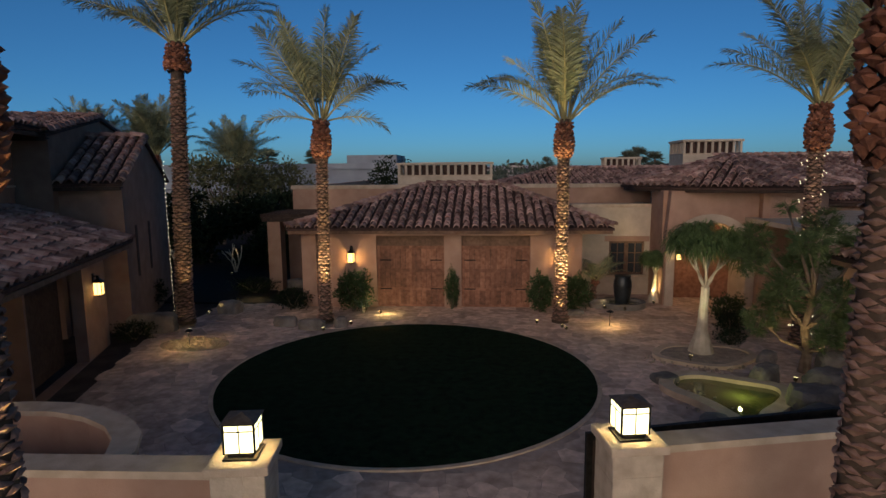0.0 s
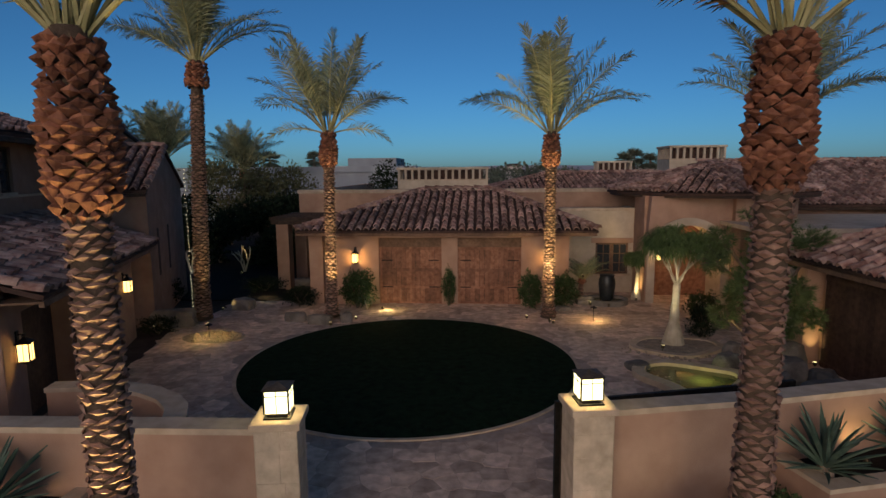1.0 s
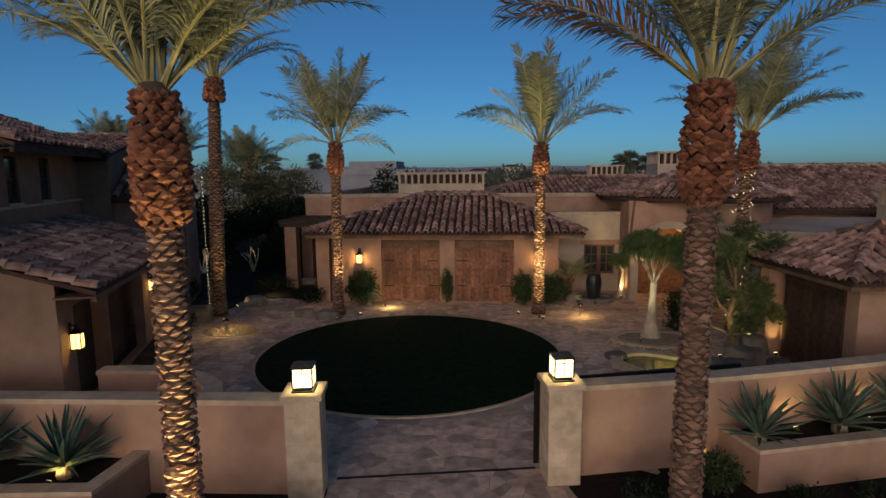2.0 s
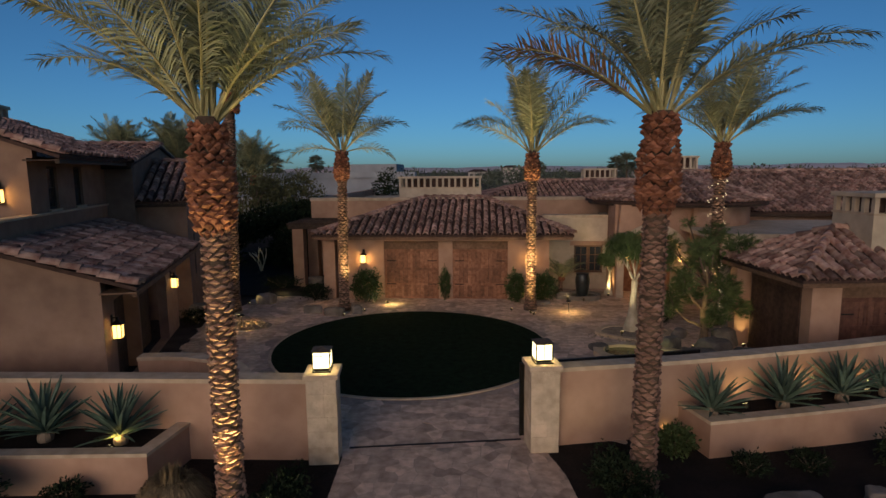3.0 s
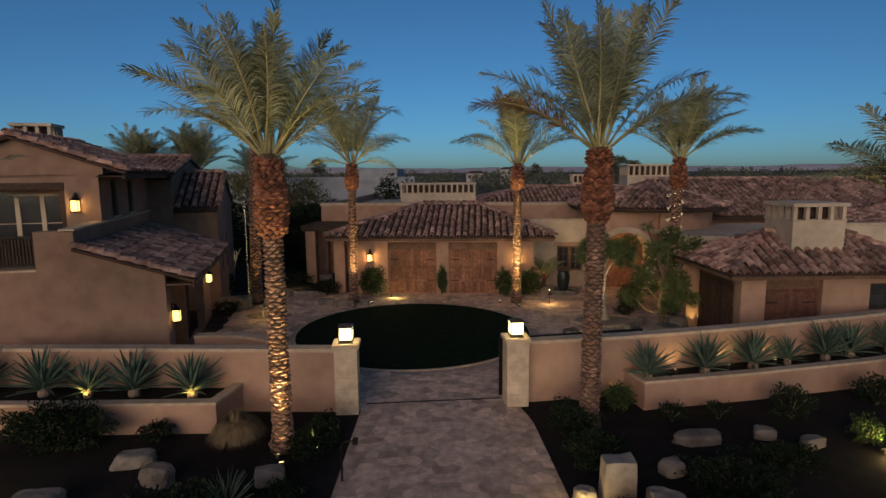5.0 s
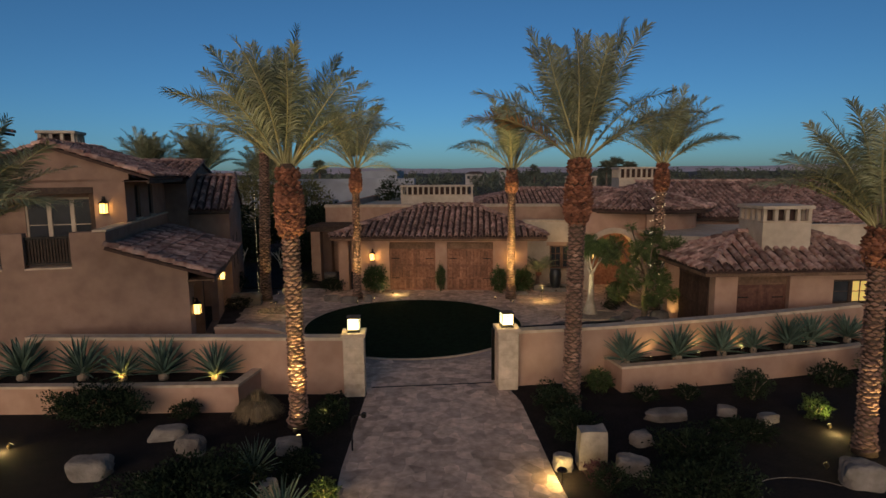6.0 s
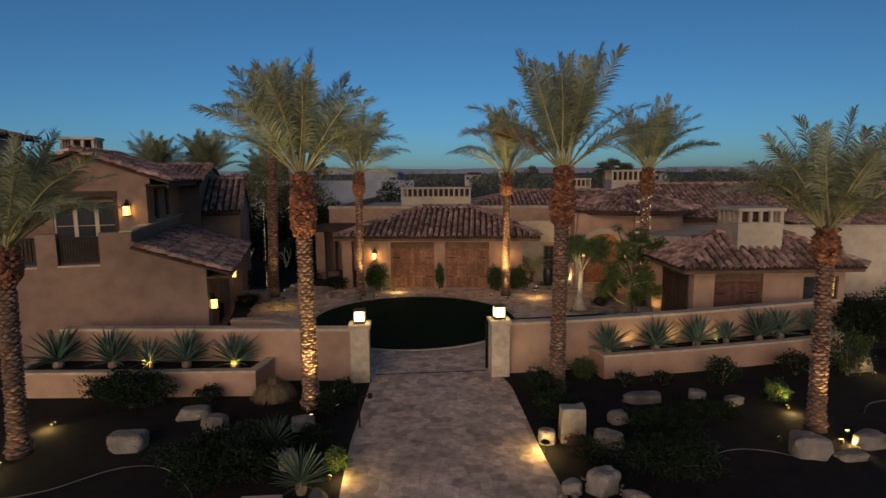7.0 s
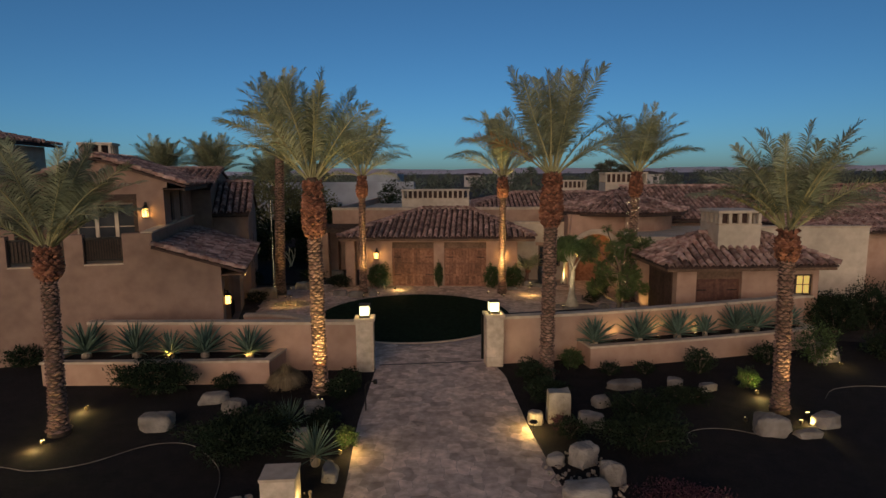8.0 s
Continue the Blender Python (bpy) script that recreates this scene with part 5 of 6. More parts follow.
# thin steel edging that curves through the bed
for pts in ([(-14, -4.9), (-12, -5.2), (-10.1, -5.42), (-9.2, -5.55), (-8.2, -5.15), (-7.4, -4.3), (-6.7, -4.05), (-6.1, -4.2), (-5.6, -4.6), (-5.1, -5.1), (-4.75, -5.7), (-4.5, -6.6), (-4.4, -8)],
            [(6.2, -3.6), (6.35, -2.9), (6.95, -2.6), (7.6, -2.65), (8.1, -2.9)], [(11.2, -0.4), (11.75, 0.25), (12.4, 0.55), (13.2, 0.65), (15, 0.5)]):
    fine = []
    for i in range(len(pts) - 1):
        p0, p1, p2, p3 = [Vector(pts[min(max(i + k, 0), len(pts) - 1)]) for k in (-1, 0, 1, 2)]
        fine += [0.5 * (2 * p1 + (p2 - p0) * u + (2 * p0 - 5 * p1 + 4 * p2 - p3) * u * u + (3 * p1 - p0 - 3 * p2 + p3) * u ** 3) for u in (0, 0.2, 0.4, 0.6, 0.8)]
    tagged(part("bed_edging", run(fine, 0.009, -0.02, 0.014), ROCK), "thin pale edging strip curving through the mulch bed", "edging", kind="structure")


# ---- trees in the court ----
def limb(bm, p, d, ln, r, rng, depth, tips, bend=0.35, fork=2):
    q = p + d * ln
    mid = p.lerp(q, 0.5) + Vector((rng.uniform(-1, 1), rng.uniform(-1, 1), 0)) * ln * 0.06
    tube(bm, [p, mid, q], [r, r * 0.85, r * 0.68], 7)
    if depth == 0:
        tips.append((q, d))
        return
    for _ in range(fork):
        e = (d + Vector((rng.gauss(0, bend), rng.gauss(0, bend), rng.gauss(0.12, bend * 0.6)))).normalized()
        limb(bm, q - d * 0.02, e, ln * rng.uniform(0.62, 0.85), r * 0.66, rng, depth - 1, tips, bend, fork)


def ponytail(x, y, h, label, seed, spread=0.4, swell=0.3):
    rng = random.Random(seed)
    t = thing("ponytail_palm", pose(x, y, 0.1), label, "tree", "ponytail palms")
    bm, tips = bmesh.new(), []
    tube(bm, [(0, 0, -0.1), (0, 0, 0.1), (0.0, 0, 0.35 * h), (0.02, 0, h * 0.75), (0.03, 0, h)], [swell * 1.15, swell, swell * 0.5, swell * 0.36, swell * 0.36], 12)
    for k in range(6):
        a = k * 1.05 + rng.uniform(-0.3, 0.3)
        d = Vector((math.cos(a) * spread, math.sin(a) * spread, 0.8)).normalized()
        limb(bm, Vector((0.03, 0, h - 0.04)), d, h * 0.33, 0.045 * h / 1.7, rng, 3, tips, 0.36)
    part("trunk", bm, BARK_PALE, t, "pale swollen trunk")
    bm = bmesh.new()
    for q, d in tips:
        for _ in range(95):
            a = rng.uniform(0, 6.28)
            o = (Vector((math.cos(a), math.sin(a), rng.uniform(-0.7, 1.1)))).normalized()
            ln = rng.uniform(0.4, 0.8) * min(1.0, h / 1.4)
            s = o.cross(Vector((0, 0, 1))).normalized() * 0.011
            p1, p2 = q + o * ln * 0.5, q + o * ln * 0.85 + Vector((0, 0, -ln * 0.4))
            vs = [bm.verts.new(v) for v in (q - s, q + s, p1 + s, p1 - s, p2)]
            bm.faces.new(vs[:4])
            bm.faces.new((vs[3], vs[2], vs[4]))
    part("crown", bm, LEAF_FINE, t)
    return t


ponytail(5.6, 11.05, 1.75, "ponytail palm with a pale swollen trunk lit from below", 200)
ponytail(6.1, 17.2, 0.95, "small potted ponytail palm lit from below", 201, 0.3, 0.2)

LEAF_PINE = mat("pine_needle", (0.075, 0.105, 0.038), (0.16, 0.19, 0.07), 4, 0.8, 0, 10, island=0.3, spec=0.12)


def puff_pine(m, label, seed, puffs):
    """A pine whose needles sit in separate rounded tufts: puffs are (x, y, z, radius), each at the end of a limb of its own."""
    rng = random.Random(seed)
    t = thing("pine_tree", m, label, "tree")
    bm = bmesh.new()
    stem = [Vector((0, 0, -0.1)), Vector((0.06, 0, 0.5)), Vector((-0.02, 0.05, 1.1)), Vector((0.08, 0.0, 1.9)), Vector((0.05, 0.05, 2.6))]
    tube(bm, stem, [0.15, 0.12, 0.10, 0.075, 0.04], 9)
    for x, y, z, r in puffs:
        k = min(int(max(z - 0.8, 0) / 0.75) + 1, 3)
        a, b = stem[k], Vector((x, y, z))
        mid = a.lerp(b, 0.5) + Vector((rng.uniform(-0.1, 0.1), rng.uniform(-0.1, 0.1), -0.12))
        tube(bm, [a, a.lerp(mid, 0.5) + Vector((0, 0, 0.04)), mid, mid.lerp(b, 0.6), b], [0.05, 0.042, 0.034, 0.024, 0.01], 6)
        for _ in range(5):
            e = b + Vector((rng.gauss(0, 0.5), rng.gauss(0, 0.5), rng.gauss(0.15, 0.35))) * r
            tube(bm, [mid.lerp(b, rng.uniform(0.3, 0.8)), b.lerp(e, 0.4), e], [0.016, 0.011, 0.005], 5)
    part("trunk", bm, BARK, t)
    bm = bmesh.new()
    for x, y, z, r in puffs:
        for _ in range(int(95 * (r / 0.45) ** 2)):
            d = Vector((rng.gauss(0, 1), rng.gauss(0, 1), rng.gauss(0.1, 0.8))).normalized()
            c = Vector((x, y, z)) + d * r * rng.uniform(0.25, 0.95)
            for _ in range(26):
                o = (d * 0.9 + Vector((rng.gauss(0, 0.6), rng.gauss(0, 0.6), rng.gauss(0.1, 0.5)))).normalized()
                w = o.orthogonal().normalized() * 0.0075
                bm.faces.new([bm.verts.new(v) for v in (c - w, c + w, c + o * rng.uniform(0.12, 0.26))])
    part("crown", bm, LEAF_PINE, t)
    return t


puff_pine(pose(7.55, 9.7, 0), "feathery pine with separate rounded tufts of needles over the pond", 210,
          [(-1.5, -0.3, 2.8, 0.42), (-1.1, 0.5, 3.3, 0.38), (-0.6, 0.1, 4.05, 0.18), (-0.4, -0.5, 3.25, 0.45), (0.4, 0.4, 3.55, 0.48), (1.05, -0.1, 3.2, 0.55),
           (0.65, 0.8, 2.7, 0.5), (-0.1, 0.6, 2.6, 0.5), (-0.9, -0.6, 2.25, 0.42), (0.35, -0.7, 1.95, 0.55), (-0.5, 0.3, 1.75, 0.5), (-1.1, -0.1, 1.35, 0.38),
           (0.05, -0.9, 1.15, 0.42), (0.85, -0.4, 1.35, 0.45), (1.3, 0.5, 2.2, 0.42)])

palm((3.85, 17.35, 0), (3.95, 17.25, 0.95), 0.08, 0.07, 0.3, 0.11, (0, 1, 4, 6, 7, 0), 216, "pygmy date palm leaning before the window", 0.36)

# island bed, pond and their stones
ring = [(5.6 + (1.2 + 0.12 * math.sin(2 * a + 0.5)) * math.cos(a), 10.8 + (0.85 + 0.1 * math.sin(3 * a)) * math.sin(a)) for a in np.linspace(0, 2 * math.pi, 40, endpoint=False)]
tagged(part("bed_kerb", run(ring, 0.2, 0.0, 0.1, True), CAP), "pale stone kerb round the tree bed", "kerb", kind="structure")
bm = bmesh.new()
prism(bm, ring, 0.0, 0.07)
tagged(part("tree_bed", bm, GRAVEL), "gravel tree bed in the court", "planting bed", kind="structure")
ring = [(5.1 + (1.05 + 0.16 * math.sin(3 * a + 0.6)) * math.cos(a) + 0.22 * math.sin(2 * a), 7.8 + (1.25 + 0.18 * math.cos(3 * a)) * math.sin(a)) for a in np.linspace(0, 2 * math.pi, 40, endpoint=False)]
tagged(part("pond_kerb", run(ring, 0.3, 0.0, 0.16, True), CAP), "rounded pale stone kerb round the pond", "kerb", kind="structure")
bm = bmesh.new()
prism(bm, ring, 0.0, 0.07)
tagged(part("pond_water", bm, WATER), "still pond water glowing yellow from a sunken light", "pond", kind="structure")
for k, r in enumerate(((6.5, 7.4, 1.3, 1.0, 0.7, 20), (7.3, 8.2, 1.2, 1.0, 0.8, -15), (6.2, 6.4, 1.2, 0.9, 0.6, 40), (7.6, 6.6, 1.5, 1.1, 0.7, 5), (6.3, 9.0, 0.9, 0.6, 0.55, 30), (4.2, 6.5, 0.8, 0.6, 0.35, 60), (8.2, 9.6, 0.9, 0.8, 0.7, 0), (4.0, 8.9, 0.7, 0.6, 0.25, 10), (7.0, 10.4, 0.7, 0.5, 0.4, 50), (8.0, 7.6, 0.9, 0.8, 0.6, 70))):
    rock(*r, 220 + k, ROCK_DARK, "dark rounded boulder beside the pond", "pond boulders")
for k, r in enumerate(((-10.75, 12.5, 1.7, 0.9, 0.75, 15), (-9.35, 15.0, 1.0, 0.7, 0.55, 0), (-6.75, 13.35, 0.9, 0.45, 0.4, 12), (-5.75, 12.98, 1.0, 0.42, 0.42, -4), (-4.9, 13.3, 0.5, 0.5, 0.45, 20), (-8.5, 19.6, 1.0, 0.6, 0.45, 0), (3.9, 16.3, 0.8, 0.5, 0.4, 10), (2.9, 15.2, 0.7, 0.4, 0.2, 10))):
    rock(*r, 240 + k, ROCK, "pale boulder at the edge of the motor court", "court boulders")
bm = bmesh.new()
prism(bm, [(-8.7 + 1.0 * math.cos(a), 11.2 + 0.65 * math.sin(a)) for a in np.linspace(0, 2 * math.pi, 28, endpoint=False)], 0.0, 0.035)
tagged(part("gravel_bed", bm, GRAVEL), "small gravel bed with a path light", "planting bed", kind="structure")
bm = bmesh.new()
prism(bm, [(-14, 16.4), (-7.3, 16.4), (-9.0, 18), (-9.2, 40), (-24, 40), (-20, 16)], -0.02, 0.03)
tagged(part("side_garden", bm, MULCH), "dark planted side garden", "planting bed", kind="structure")

# urn fountain
u = thing("urn_fountain", pose(4.75, 16.4, 0), "dark glazed urn fountain standing in a round basin", "fountain")
bm = bmesh.new()
tube(bm, [(0, 0, z) for z in (0.1, 0.2, 0.5, 0.8, 0.98, 1.08, 1.15)], [0.19, 0.25, 0.30, 0.33, 0.31, 0.27, 0.29], 20)
part("urn", bm, mat("dark_glaze", (0.012, 0.015, 0.018), (0.03, 0.034, 0.036), 6, 0.3, 0.1, 20), u, smooth=True)
part("basin", run([(0.75 * math.cos(a), 0.6 * math.sin(a)) for a in np.linspace(0, 2 * math.pi, 28, endpoint=False)], 0.16, 0.0, 0.22, True), ROCK_DARK, u)
bm = bmesh.new()
prism(bm, [(0.7 * math.cos(a), 0.55 * math.sin(a)) for a in np.linspace(0, 2 * math.pi, 28, endpoint=False)], 0.0, 0.13)
part("water", bm, WATER, u)


# ---- garden lights ----
def uplight(x, y, target, watts, degrees=45, z=0.0, color=(1.0, 0.66, 0.26), label="small brass uplight set in the planting bed"):
    e = Vector((x, y, z + 0.12))
    d = (Vector(target) - e).normalized()
    m = look(e, target)
    t = thing("uplight", pose(x, y, z), label, "garden light", "uplights")
    bm = bmesh.new()
    tube(bm, [(0, 0, -0.03), (0, 0, 0.07)], [0.012, 0.012], 6)
    part("stake", bm, BRASS, t)
    bm = bmesh.new()
    o = Vector((0, 0, 0.09))
    tube(bm, [o - d * 0.05, o - d * 0.03, o + d * 0.045], [0.025, 0.046, 0.055], 12)
    part("housing", bm, BRASS, t)
    bm = bmesh.new()
    tube(bm, [o + d * 0.046, o + d * 0.05], [0.05, 0.05], 12)
    part("lens", bm, LENS, t, "glowing lens")
    return spot(e + d * 0.07, target, watts * 2.6, degrees, color)


def path_light(x, y, h=0.5, watts=5, label="short black path light with a flat hood"):
    t = thing("path_light", pose(x, y, 0), label, "path light", "path lights")
    bm = bmesh.new()
    tube(bm, [(0, 0, -0.03), (0, 0, h)], [0.013, 0.013], 8)
    part("stem", bm, IRON, t)
    bm = bmesh.new()
    tube(bm, [(0, 0, h - 0.035), (0, 0, h), (0, 0, h + 0.03)], [0.115, 0.09, 0.02], 16)
    part("hood", bm, IRON, t)
    bm = bmesh.new()
    tube(bm, [(0, 0, h - 0.06), (0, 0, h - 0.037)], [0.03, 0.03], 10)
    part("bulb", bm, LENS, t, "glowing bulb")
    lamp((x, y, h - 0.1), watts, (1.0, 0.6, 0.22), 0.04)


path_light(-8.75, 11.0, 0.5, 24)
path_light(3.75, 13.75, 0.5, 22)
path_light(-8.9, 18.8, 0.4, 3)
path_light(2.38, -3.1, 0.35, 14)
# black gooseneck light beside the drive
t = thing("gooseneck_light", pose(-2.24, -1.9, 0), "black bent-arm path light beside the driveway", "path light")
bm = bmesh.new()
tube(bm, [(0, 0, -0.03), (0, 0, 0.72), (0.03, 0, 0.82), (0.1, 0, 0.86), (0.26, 0, 0.88)], [0.02, 0.02, 0.02, 0.02, 0.018], 8)
part("arm", bm, IRON, t)
part("head", boxes((0.24, -0.06, 0.82, 0.34, 0.06, 0.93), bevel=0.008), IRON, t)

uplight(-3.65, -1.45, (-3.88, -0.7, 2.7), 640, 50)
uplight(-3.85, -1.12, (-3.88, -0.7, 0.9), 5, 80)
uplight(-3.1, -0.8, (-3.8, -0.6, 2.8), 190, 50)
uplight(-5.3, 12.72, (-5.46, 13.6, 3.8), 520, 38)
uplight(-5.45, 12.9, (-5.46, 13.6, 1.8), 50, 70)
uplight(-4.6, 13.5, (-5.35, 13.7, 4.2), 300, 42)
uplight(2.3, 13.2, (2.25, 14.1, 3.4), 1400, 38)
uplight(2.2, 13.4, (2.25, 14.1, 1.7), 80, 70)
uplight(1.45, 13.9, (2.15, 14.2, 4.0), 420, 42)
uplight(-9.5, 12.4, (-9.92, 13.1, 4.6), 160, 40)
uplight(8.8, 11.2, (8.76, 12.0, 4.2), 260, 42)
uplight(9.5, -2.25, (9.34, -1.5, 2.6), 100, 50)
uplight(9.95, -1.75, (9.5, -1.5, 2.6), 60, 55)
uplight(-9.95, -4.35, (-9.98, -3.9, 2.6), 30, 50)
uplight(-10.3, -2.25, (-10.0, -1.2, 0.6), 3, 70)
uplight(9.3, -0.25, (9.3, 0.4, 0.7), 18, 80, color=(1.0, 0.85, 0.25))
uplight(-2.35, -4.5, (-2.3, -4.0, 0.6), 6, 90, color=(1.0, 0.8, 0.25))
uplight(-3.3, -0.3, (-3.0, 0.3, 0.6), 5, 90, color=(1.0, 0.85, 0.3))
uplight(2.72, 1.2, (2.6, 1.7, 0.6), 3, 90, color=(1.0, 0.9, 0.5))
uplight(8.1, -2.2, (8.0, -1.6, 0.5), 3, 80, color=(1.0, 0.45, 0.2))
uplight(13.4, 2.5, (13.2, 3.2, 0.4), 4, 80)
uplight(5.05, 10.25, (5.45, 10.9, 2.2), 55, 60, z=0.1, color=(1.0, 0.78, 0.42))
uplight(3.75, 17.3, (3.6, 18.5, 1.6), 26, 90)
uplight(4.05, 15.95, (3.9, 16.5, 0.8), 10, 80)
uplight(4.7, 15.7, (4.75, 16.4, 0.5), 8, 90)
uplight(6.0, 16.8, (6.1, 17.4, 1.2), 40, 70)
uplight(8.69, 9.28, (8.7, 9.5, 1.6), 22, 60)
uplight(7.0, 9.0, (7.3, 9.5, 2.6), 34, 100)
uplight(-9.9, 16.8, (-10.2, 17.6, 0.6), 3, 90)
uplight(-10.0, 14.6, (-9.4, 15.0, 0.8), 4, 80)
uplight(-11.2, 12.0, (-10.7, 12.6, 0.9), 2, 80)
uplight(-3.9, 15.0, (-4.5, 15.2, 0.5), 6, 100)
uplight(-12.6, 22.2, (-12.7, 23, 1.8), 14, 60)
uplight(-15.1, 21.6, (-15.3, 22.4, 1.8), 14, 60)
for x, y, s in ((-9.3, 0.2, 9), (-6.65, 0.3, 9)):
    uplight(x, y, (x, y + 0.4, 1.0), s, 100, z=0.64, color=(1.0, 0.54, 0.14), label="small brass uplight under an agave")
for x, y, s in ((5.9, 2.75, 4.5), (7.5, 3.25, 5), (9.0, 3.7, 4.5), (4.2, 2.6, 1), (11.3, 4.5, 3.5)):
    uplight(x, y + 0.15, (x - 0.1, y + 0.75, 1.5), s, 110, z=0.62 if x > 4.6 else 0.0, label="small brass uplight washing the garden wall")
uplight(-16.6, 2.6, (-17.3, 3.4, 2.0), 30, 70)
# pools of light on the mulch and the drive beside the fixtures
for x, y, w in ((-10.35, -2.4, 19.0), (-9.98, -4.6, 19.0), (9.75, -2.3, 19.0), (9.3, -0.5, 19.0), (-2.12, -4.5, 14.0), (2.36, -2.9, 14.0), (-2.5, -6.8, 14.0), (13.45, 2.5, 6.0), (-3.7, 14.9, 14.0), (-9.3, 17.0, 6.0)):
    lamp((x, y, 0.1 if w > 18 else 0.24), w, (1.0, 0.66, 0.24), 0.03)
lamp((5.3, 7.9, 0.35), 13.0, (0.95, 0.85, 0.25), 0.03)

# strings of tiny bulbs wound round two trunks
for nm, (x, y, z0, z1, r, n) in (("a", (8.72, 12.1, 0.3, 5.4, 0.3, 90)), ("b", (-10.05, 13.2, 0.4, 5.5, 0.33, 36))):
    bm = bmesh.new()
    for i in range(n):
        a = i * 0.7 if nm == "a" else radians(185 + (i % 5) * 5)
        z = z0 + (z1 - z0) * i / n
        bmesh.ops.create_icosphere(bm, subdivisions=1, radius=0.014 if nm == "a" else 0.013, matrix=Matrix.Translation((x + r * math.cos(a), y + r * math.sin(a), z)))
    tagged(part("string_lights", bm, BEAD), "string of tiny warm bulbs wound on a palm trunk", "string lights", kind="stuff")

# pale bare plumerias in the dark side garden
for k, (x, y) in enumerate(((-12.75, 23.0), (-15.3, 22.4))):
    t = thing("plumeria", pose(x, y, 0), "bare pale-limbed plumeria lit from below", "tree", "plumerias")
    bm, tips, rng = bmesh.new(), [], random.Random(260 + k)
    for j in range(3):
        a = j * 2.1 + k
        limb(bm, Vector((0, 0, -0.05)), Vector((math.cos(a) * 0.3, math.sin(a) * 0.3, 0.9)).normalized(), 0.65, 0.055, rng, 2, tips, 0.35)
    part("trunk", bm, BARK_PALE, t)


# ---- trees and buildings beyond ----
def broad_tree(x, y, h, r, n, material, label, seed, size=0.22, low=0.25):
    rng = random.Random(seed)
    t = thing("tree", pose(x, y, 0), label, "tree", "garden trees")
    bm, tips = bmesh.new(), []
    tube(bm, [(0, 0, -0.1), (0.05, 0, h * 0.3)], [0.16, 0.12], 8)
    for k in range(5):
        a = k * 1.26 + rng.uniform(-0.3, 0.3)
        limb(bm, Vector((0.05, 0, h * 0.28)), Vector((math.cos(a) * 0.7, math.sin(a) * 0.7, 0.8)).normalized(), h * 0.22, 0.07, rng, 2, tips, 0.4)
    part("trunk", bm, BARK, t)
    bm = bmesh.new()
    for k in range(14):
        a, f = rng.uniform(0, 6.28), math.sqrt(rng.random())
        c = (r * 0.7 * f * math.cos(a), r * 0.7 * f * math.sin(a), h * rng.uniform(low, 0.85))
        leaves(bm, rng, c, r * 0.45, r * 0.45, h * 0.2, n // 14, size)
    part("crown", bm, material, t)


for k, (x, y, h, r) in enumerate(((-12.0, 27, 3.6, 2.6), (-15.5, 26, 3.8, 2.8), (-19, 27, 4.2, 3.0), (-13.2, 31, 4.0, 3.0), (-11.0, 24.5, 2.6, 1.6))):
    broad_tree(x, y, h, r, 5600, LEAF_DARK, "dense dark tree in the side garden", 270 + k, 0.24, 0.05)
for k, (x, y, h, r) in enumerate(((-18.5, 34, 6.4, 3.4), (-15.2, 36, 6.0, 3.0))):
    broad_tree(x, y, h, r, 4200, LEAF_OLIVE, "airy olive-green tree behind the houses", 280 + k, 0.24, 0.4)
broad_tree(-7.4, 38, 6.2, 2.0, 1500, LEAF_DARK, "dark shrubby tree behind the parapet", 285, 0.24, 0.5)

nb = thing("neighbour_house", I4, "long low grey flat-roofed house next door", "house")
GREY = mat("grey_render", (0.24, 0.25, 0.27), (0.30, 0.31, 0.33), 0.8, 0.95, 0.1, 10)
part("wall", boxes((-34, 48, 0, -6.5, 49, 5.2)), GREY, nb)
part("parapet", boxes((-34, 47.8, 5.2, -6.5, 49.2, 5.75)), GREY, nb)
part("wall", boxes((-14, 52, 0, -9, 58, 6.6)), GREY, nb)
part("canopy", boxes((-30, 44, 3.1, -15, 48, 3.5)), GREY, nb)

for k, (x, y, h, s) in enumerate(((-30.6, 38, 6.6, 1.15), (-24.8, 37, 6.4, 1.25), (-20.3, 41, 5.6, 1.1))):
    palm((x, y, 0), (x, y, h), 0.24, 0.2, 1.0, 0.33, (8, 10, 12, 10, 6, 0), 300 + k, "date palm behind the west house", s)


def fan_palm(x, y, h, r, seed):
    rng = random.Random(seed)
    t = thing("fan_palm", pose(x, y, 0), "distant fan palm with a round crown", "palm tree", "fan palms")
    bm = bmesh.new()
    tube(bm, [(0, 0, -0.1), (0.1, 0, h * 0.5), (0, 0, h)], [0.25, 0.2, 0.18], 8)
    part("trunk", bm, BARK, t)
    bm = bmesh.new()
    for k in range(46):
        a, e = k * 2.4, radians(rng.uniform(-60, 80))
        d = Vector((math.cos(a) * math.cos(e), math.sin(a) * math.cos(e), math.sin(e)))
        s = d.cross(Vector((0, 0, 1))).normalized()
        c = Vector((0, 0, h - 0.25 * r)) + d * r * 0.4 * rng.uniform(0.7, 1.1)
        for j in range(9):
            b = radians(-70 + 17.5 * j)
            o = (d * math.cos(b) + s * math.sin(b)).normalized()
            w = d.cross(s) * 0.0 + (s * math.cos(b) - d * math.sin(b)) * 0.07
            tip = c + o * r * 0.68 + Vector((0, 0, -0.12 * r))
            bm.faces.new([bm.verts.new(v) for v in (c - w * 0.3, c + w * 0.3, c + o * r * 0.3 + w, tip, c + o * r * 0.3 - w)])
    part("crown", bm, LEAF_FAR, t)


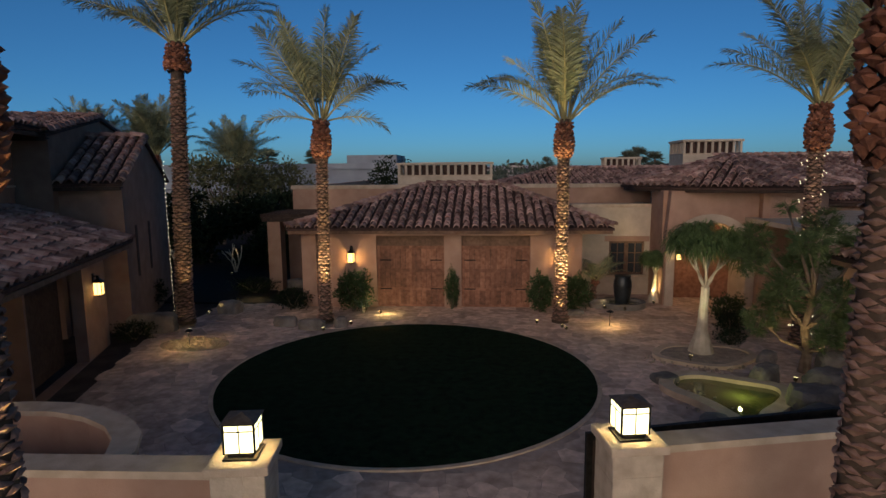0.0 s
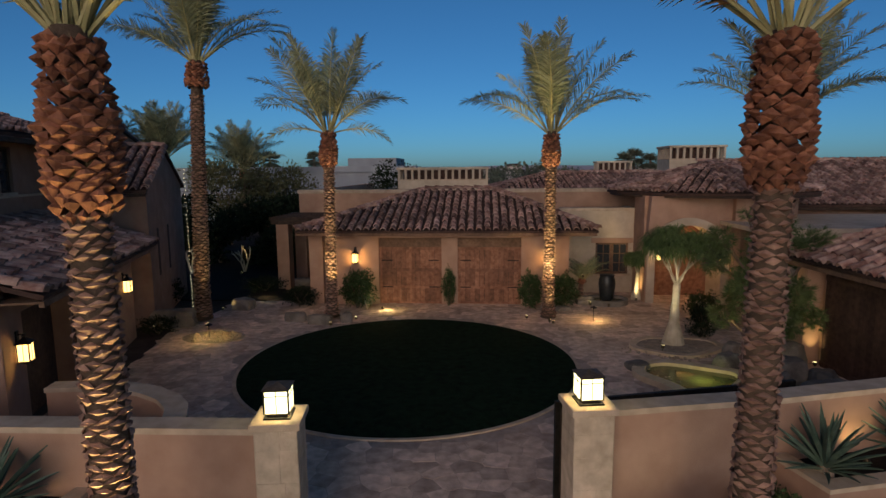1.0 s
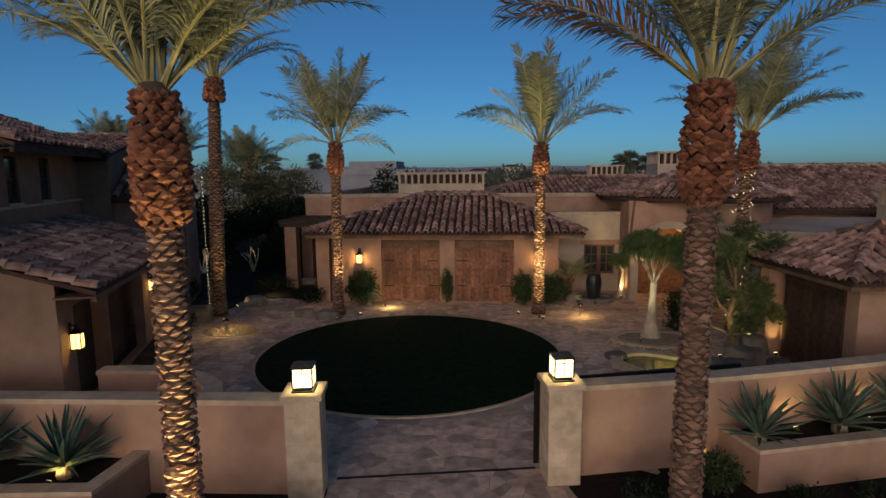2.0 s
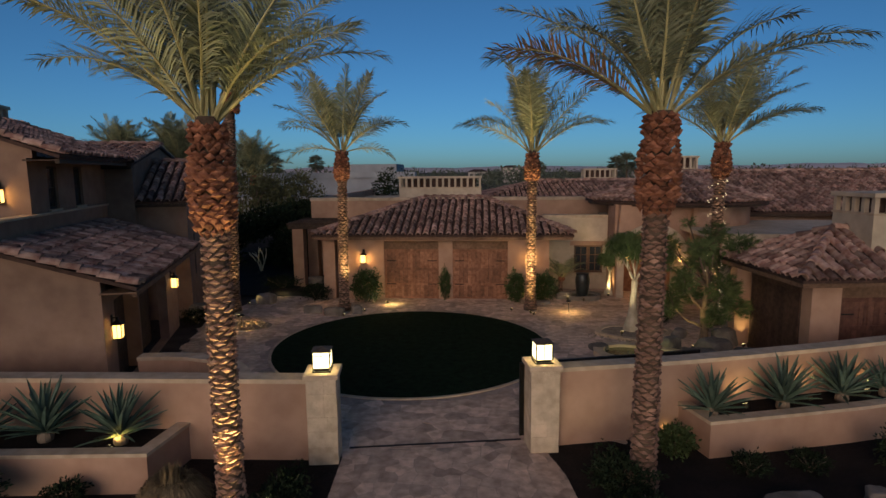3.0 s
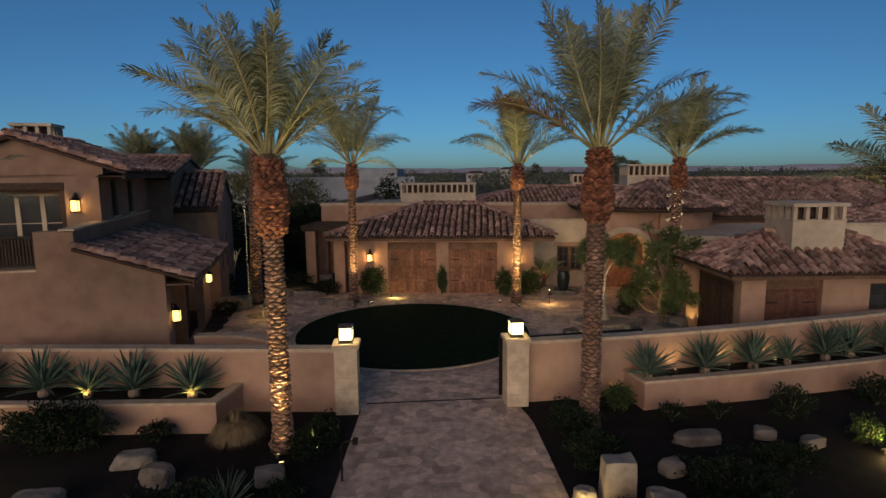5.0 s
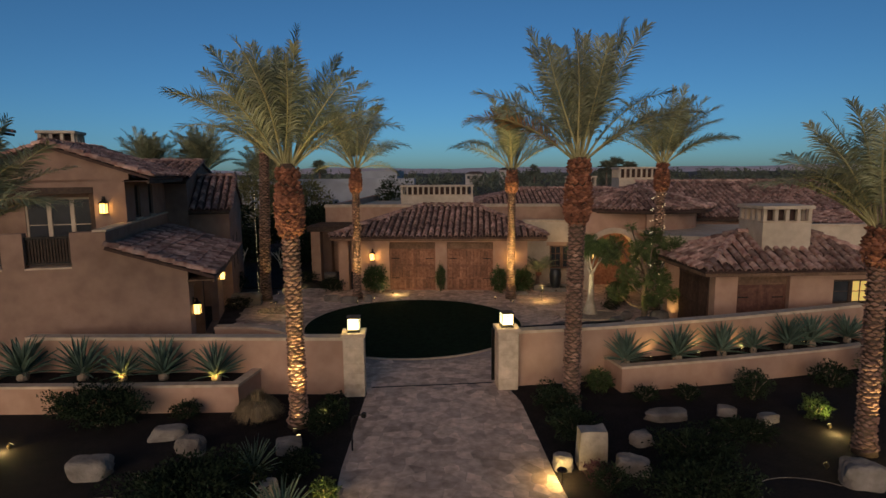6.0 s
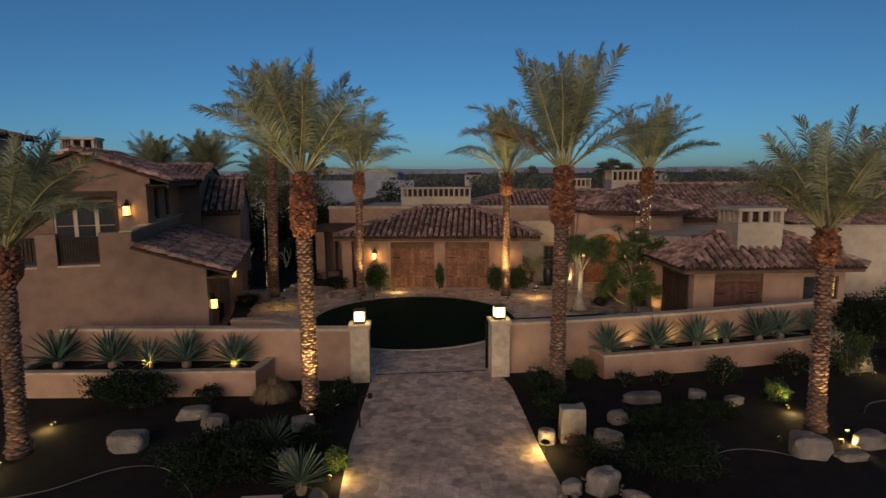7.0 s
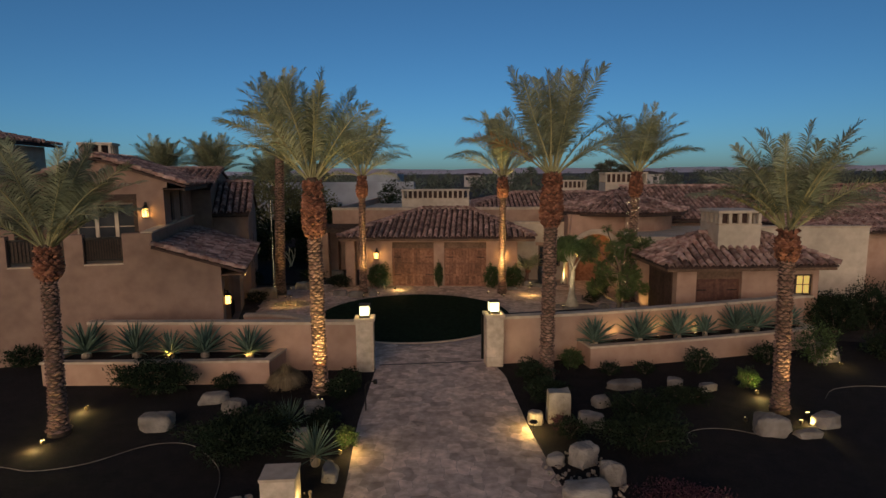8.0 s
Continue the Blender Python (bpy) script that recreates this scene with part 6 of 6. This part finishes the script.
for k, (x, y, h, r) in enumerate(((-34.6, 75, 7.7, 2.2), (-31.8, 77, 7.3, 2.0), (-29.6, 92, 7.8, 1.8), (27.5, 110, 7.6, 2.2), (30.0, 112, 8.2, 2.4), (32.0, 108, 7.2, 2.2), (15, 140, 7.2, 2.0))):
    fan_palm(x, y, h, r, 320 + k)

# far woods
rng = random.Random(9)
bm = bmesh.new()
for _ in range(420):
    y = rng.uniform(75, 420)
    x = rng.uniform(-0.95, 0.95) * (y + 20)
    if abs(x + 2) < y * 0.05 and y < 140:
        continue
    h = rng.uniform(3.2, 6.4) * (1 + y / 900)
    r = rng.uniform(2.0, 4.5)
    n = 110
    for k in range(3):
        leaves(bm, rng, (x + rng.uniform(-2, 2), y, h * 0.5), r, r, h * 0.55, n // 2, 0.9)
tagged(part("far_woods", bm, LEAF_FAR), "dark line of distant trees along the horizon", "trees", kind="stuff")
FARWALL = mat("far_house_wall", (0.3, 0.27, 0.25), (0.38, 0.34, 0.31), 0.5, 0.95, 0, 10)
for k, (x, y, w, h, d) in enumerate(((-2.0, 260, 9, 5.6, 8), (14, 270, 8, 7.4, 8), (62, 200, 16, 5.8, 9))):
    t = thing("far_house", pose(x, y, 0), "distant pale villa among the trees", "house", "far houses")
    part("wall", boxes((-w / 2, 0, 0, w / 2, d, h)), FARWALL, t)
    bm = bmesh.new()
    a = [bm.verts.new(p) for p in ((-w / 2 - 0.6, -0.6, h), (w / 2 + 0.6, -0.6, h), (w / 2 + 0.6, d + 0.6, h), (-w / 2 - 0.6, d + 0.6, h))]
    b = [bm.verts.new(p) for p in ((-w / 4, d / 2, h + 1.1), (w / 4, d / 2, h + 1.1))]
    for f in ((a[0], a[1], b[1], b[0]), (a[1], a[2], b[1]), (a[2], a[3], b[0], b[1]), (a[3], a[0], b[0])):
        bm.faces.new(f)
    part("roof", bm, UNDERLAY, t)
    for j in range(3):
        part("window", boxes((-w / 2 + 0.8 + j * w / 3, -0.05, h - 2.4, -w / 2 + 2.2 + j * w / 3, 0.0, h - 1.0)), GLASS_DARK, t)

# far hills
bm = bmesh.new()
rows = []
for i in range(81):
    x = -3600 + 90 * i
    h = 34 + 20 * noise.noise(Vector((x * 0.0016, 3.1, 0))) + 10 * noise.noise(Vector((x * 0.008, 1.1, 0)))
    rows.append([bm.verts.new(p) for p in ((x, 3300, -2), (x, 3500, h * 0.6), (x, 3800, max(h, 6)), (x, 4200, -2))])
for i in range(80):
    for k in range(3):
        bm.faces.new((rows[i][k], rows[i + 1][k], rows[i + 1][k + 1], rows[i][k + 1]))
# The hills' pale tone holds distance haze; the air itself is clear.
HILL = mat("hazed_desert_hill", (0.50, 0.42, 0.42), (0.58, 0.49, 0.48), 0.004, 1.0, 0, 1)
tagged(part("hills", bm, HILL), "desert hills on the horizon, haze put in their pale pinkish colour", "hills", kind="structure")


# ---- paving stones, wall stones and roof tiles ----
def clip(poly, px, py, nx, ny):
    """Keeps the part of a polygon on the inner side of the line through (px, py) with the outward normal (nx, ny)."""
    out = []
    for i in range(len(poly)):
        a, b = poly[i - 1], poly[i]
        da, db = (a[0] - px) * nx + (a[1] - py) * ny, (b[0] - px) * nx + (b[1] - py) * ny
        if (da <= 0) != (db <= 0):
            k = da / (da - db)
            out.append((a[0] + (b[0] - a[0]) * k, a[1] + (b[1] - a[1]) * k))
        if db <= 0:
            out.append(b)
    return out


def flagstones(x0, x1, y0, y1, size, seed, keep):
    """Irregular flat stones: cells round jittered seeds, each shrunk by a joint."""
    rng = random.Random(seed)
    nx, ny = int((x1 - x0) / size), int((y1 - y0) / size)
    pts = {(i, j): (x0 + (i + 0.5 + rng.uniform(-0.42, 0.42)) * size, y0 + (j + 0.5 + rng.uniform(-0.42, 0.42)) * size) for i in range(-2, nx + 2) for j in range(-2, ny + 2)}
    stones = []
    for i in range(nx):
        for j in range(ny):
            c = pts[i, j]
            if not keep(c):
                continue
            poly = [(c[0] - size * 2, c[1] - size * 2), (c[0] + size * 2, c[1] - size * 2), (c[0] + size * 2, c[1] + size * 2), (c[0] - size * 2, c[1] + size * 2)]
            for di in range(-2, 3):
                for dj in range(-2, 3):
                    if di or dj:
                        q = pts[i + di, j + dj]
                        dx, dy = q[0] - c[0], q[1] - c[1]
                        ln = math.hypot(dx, dy)
                        k = 0.5 - 0.005 / ln
                        poly = clip(poly, c[0] + dx * k, c[1] + dy * k, dx / ln, dy / ln)
            if len(poly) > 2:
                stones.append((c, poly))
    return stones


def add_stone(bm, poly, z, h):
    lo = [bm.verts.new((x, y, z - 0.02)) for x, y in poly]
    hi = [bm.verts.new((x, y, z + h)) for x, y in poly]
    bm.faces.new(hi)
    for i in range(len(poly)):
        bm.faces.new((lo[i], lo[(i + 1) % len(poly)], hi[(i + 1) % len(poly)], hi[i]))


rng = random.Random(5)
near = flagstones(-3.2, 3.6, -22, 2.3, 0.31, 21, lambda c: inside(c, DRIVE))
near.sort(key=lambda s: -s[0][1])
rest = bmesh.new()
for k, (c, poly) in enumerate(near):
    for a, b in zip(DRIVE, DRIVE[1:] + DRIVE[:1]):
        dx, dy = b[0] - a[0], b[1] - a[1]
        ln = math.hypot(dx, dy)
        if abs((c[0] - a[0]) * dy - (c[1] - a[1]) * dx) / ln < 0.8 and len(poly) > 2 and -0.9 < ((c[0] - a[0]) * dx + (c[1] - a[1]) * dy) / ln < ln + 0.9:
            poly = clip(poly, a[0], a[1], dy / ln, -dx / ln)
    if len(poly) < 3:
        continue
    h = rng.uniform(0.004, 0.008)
    if k < 300:
        bm = bmesh.new()
        add_stone(bm, poly, 0.012, h)
        part("flagstone", bm, FLAG, drive)
    else:
        add_stone(rest, poly, 0.012, h)
tagged(part("flagstones", rest, FLAG_FAR, drive), kind="stuff")
bm = bmesh.new()
for c, poly in flagstones(-11, 14, 1.6, 19, 0.42, 22, lambda c: inside(c, COURT) and math.hypot(c[0] - LAWN[0], c[1] - LAWN[1]) > R_LAWN + 0.3):
    add_stone(bm, poly, 0.004, rng.uniform(0.003, 0.012))
tagged(part("flagstones", bm, FLAG_FAR, court), kind="stuff")
lay_stones()
lay_tiles()
lay_scales()
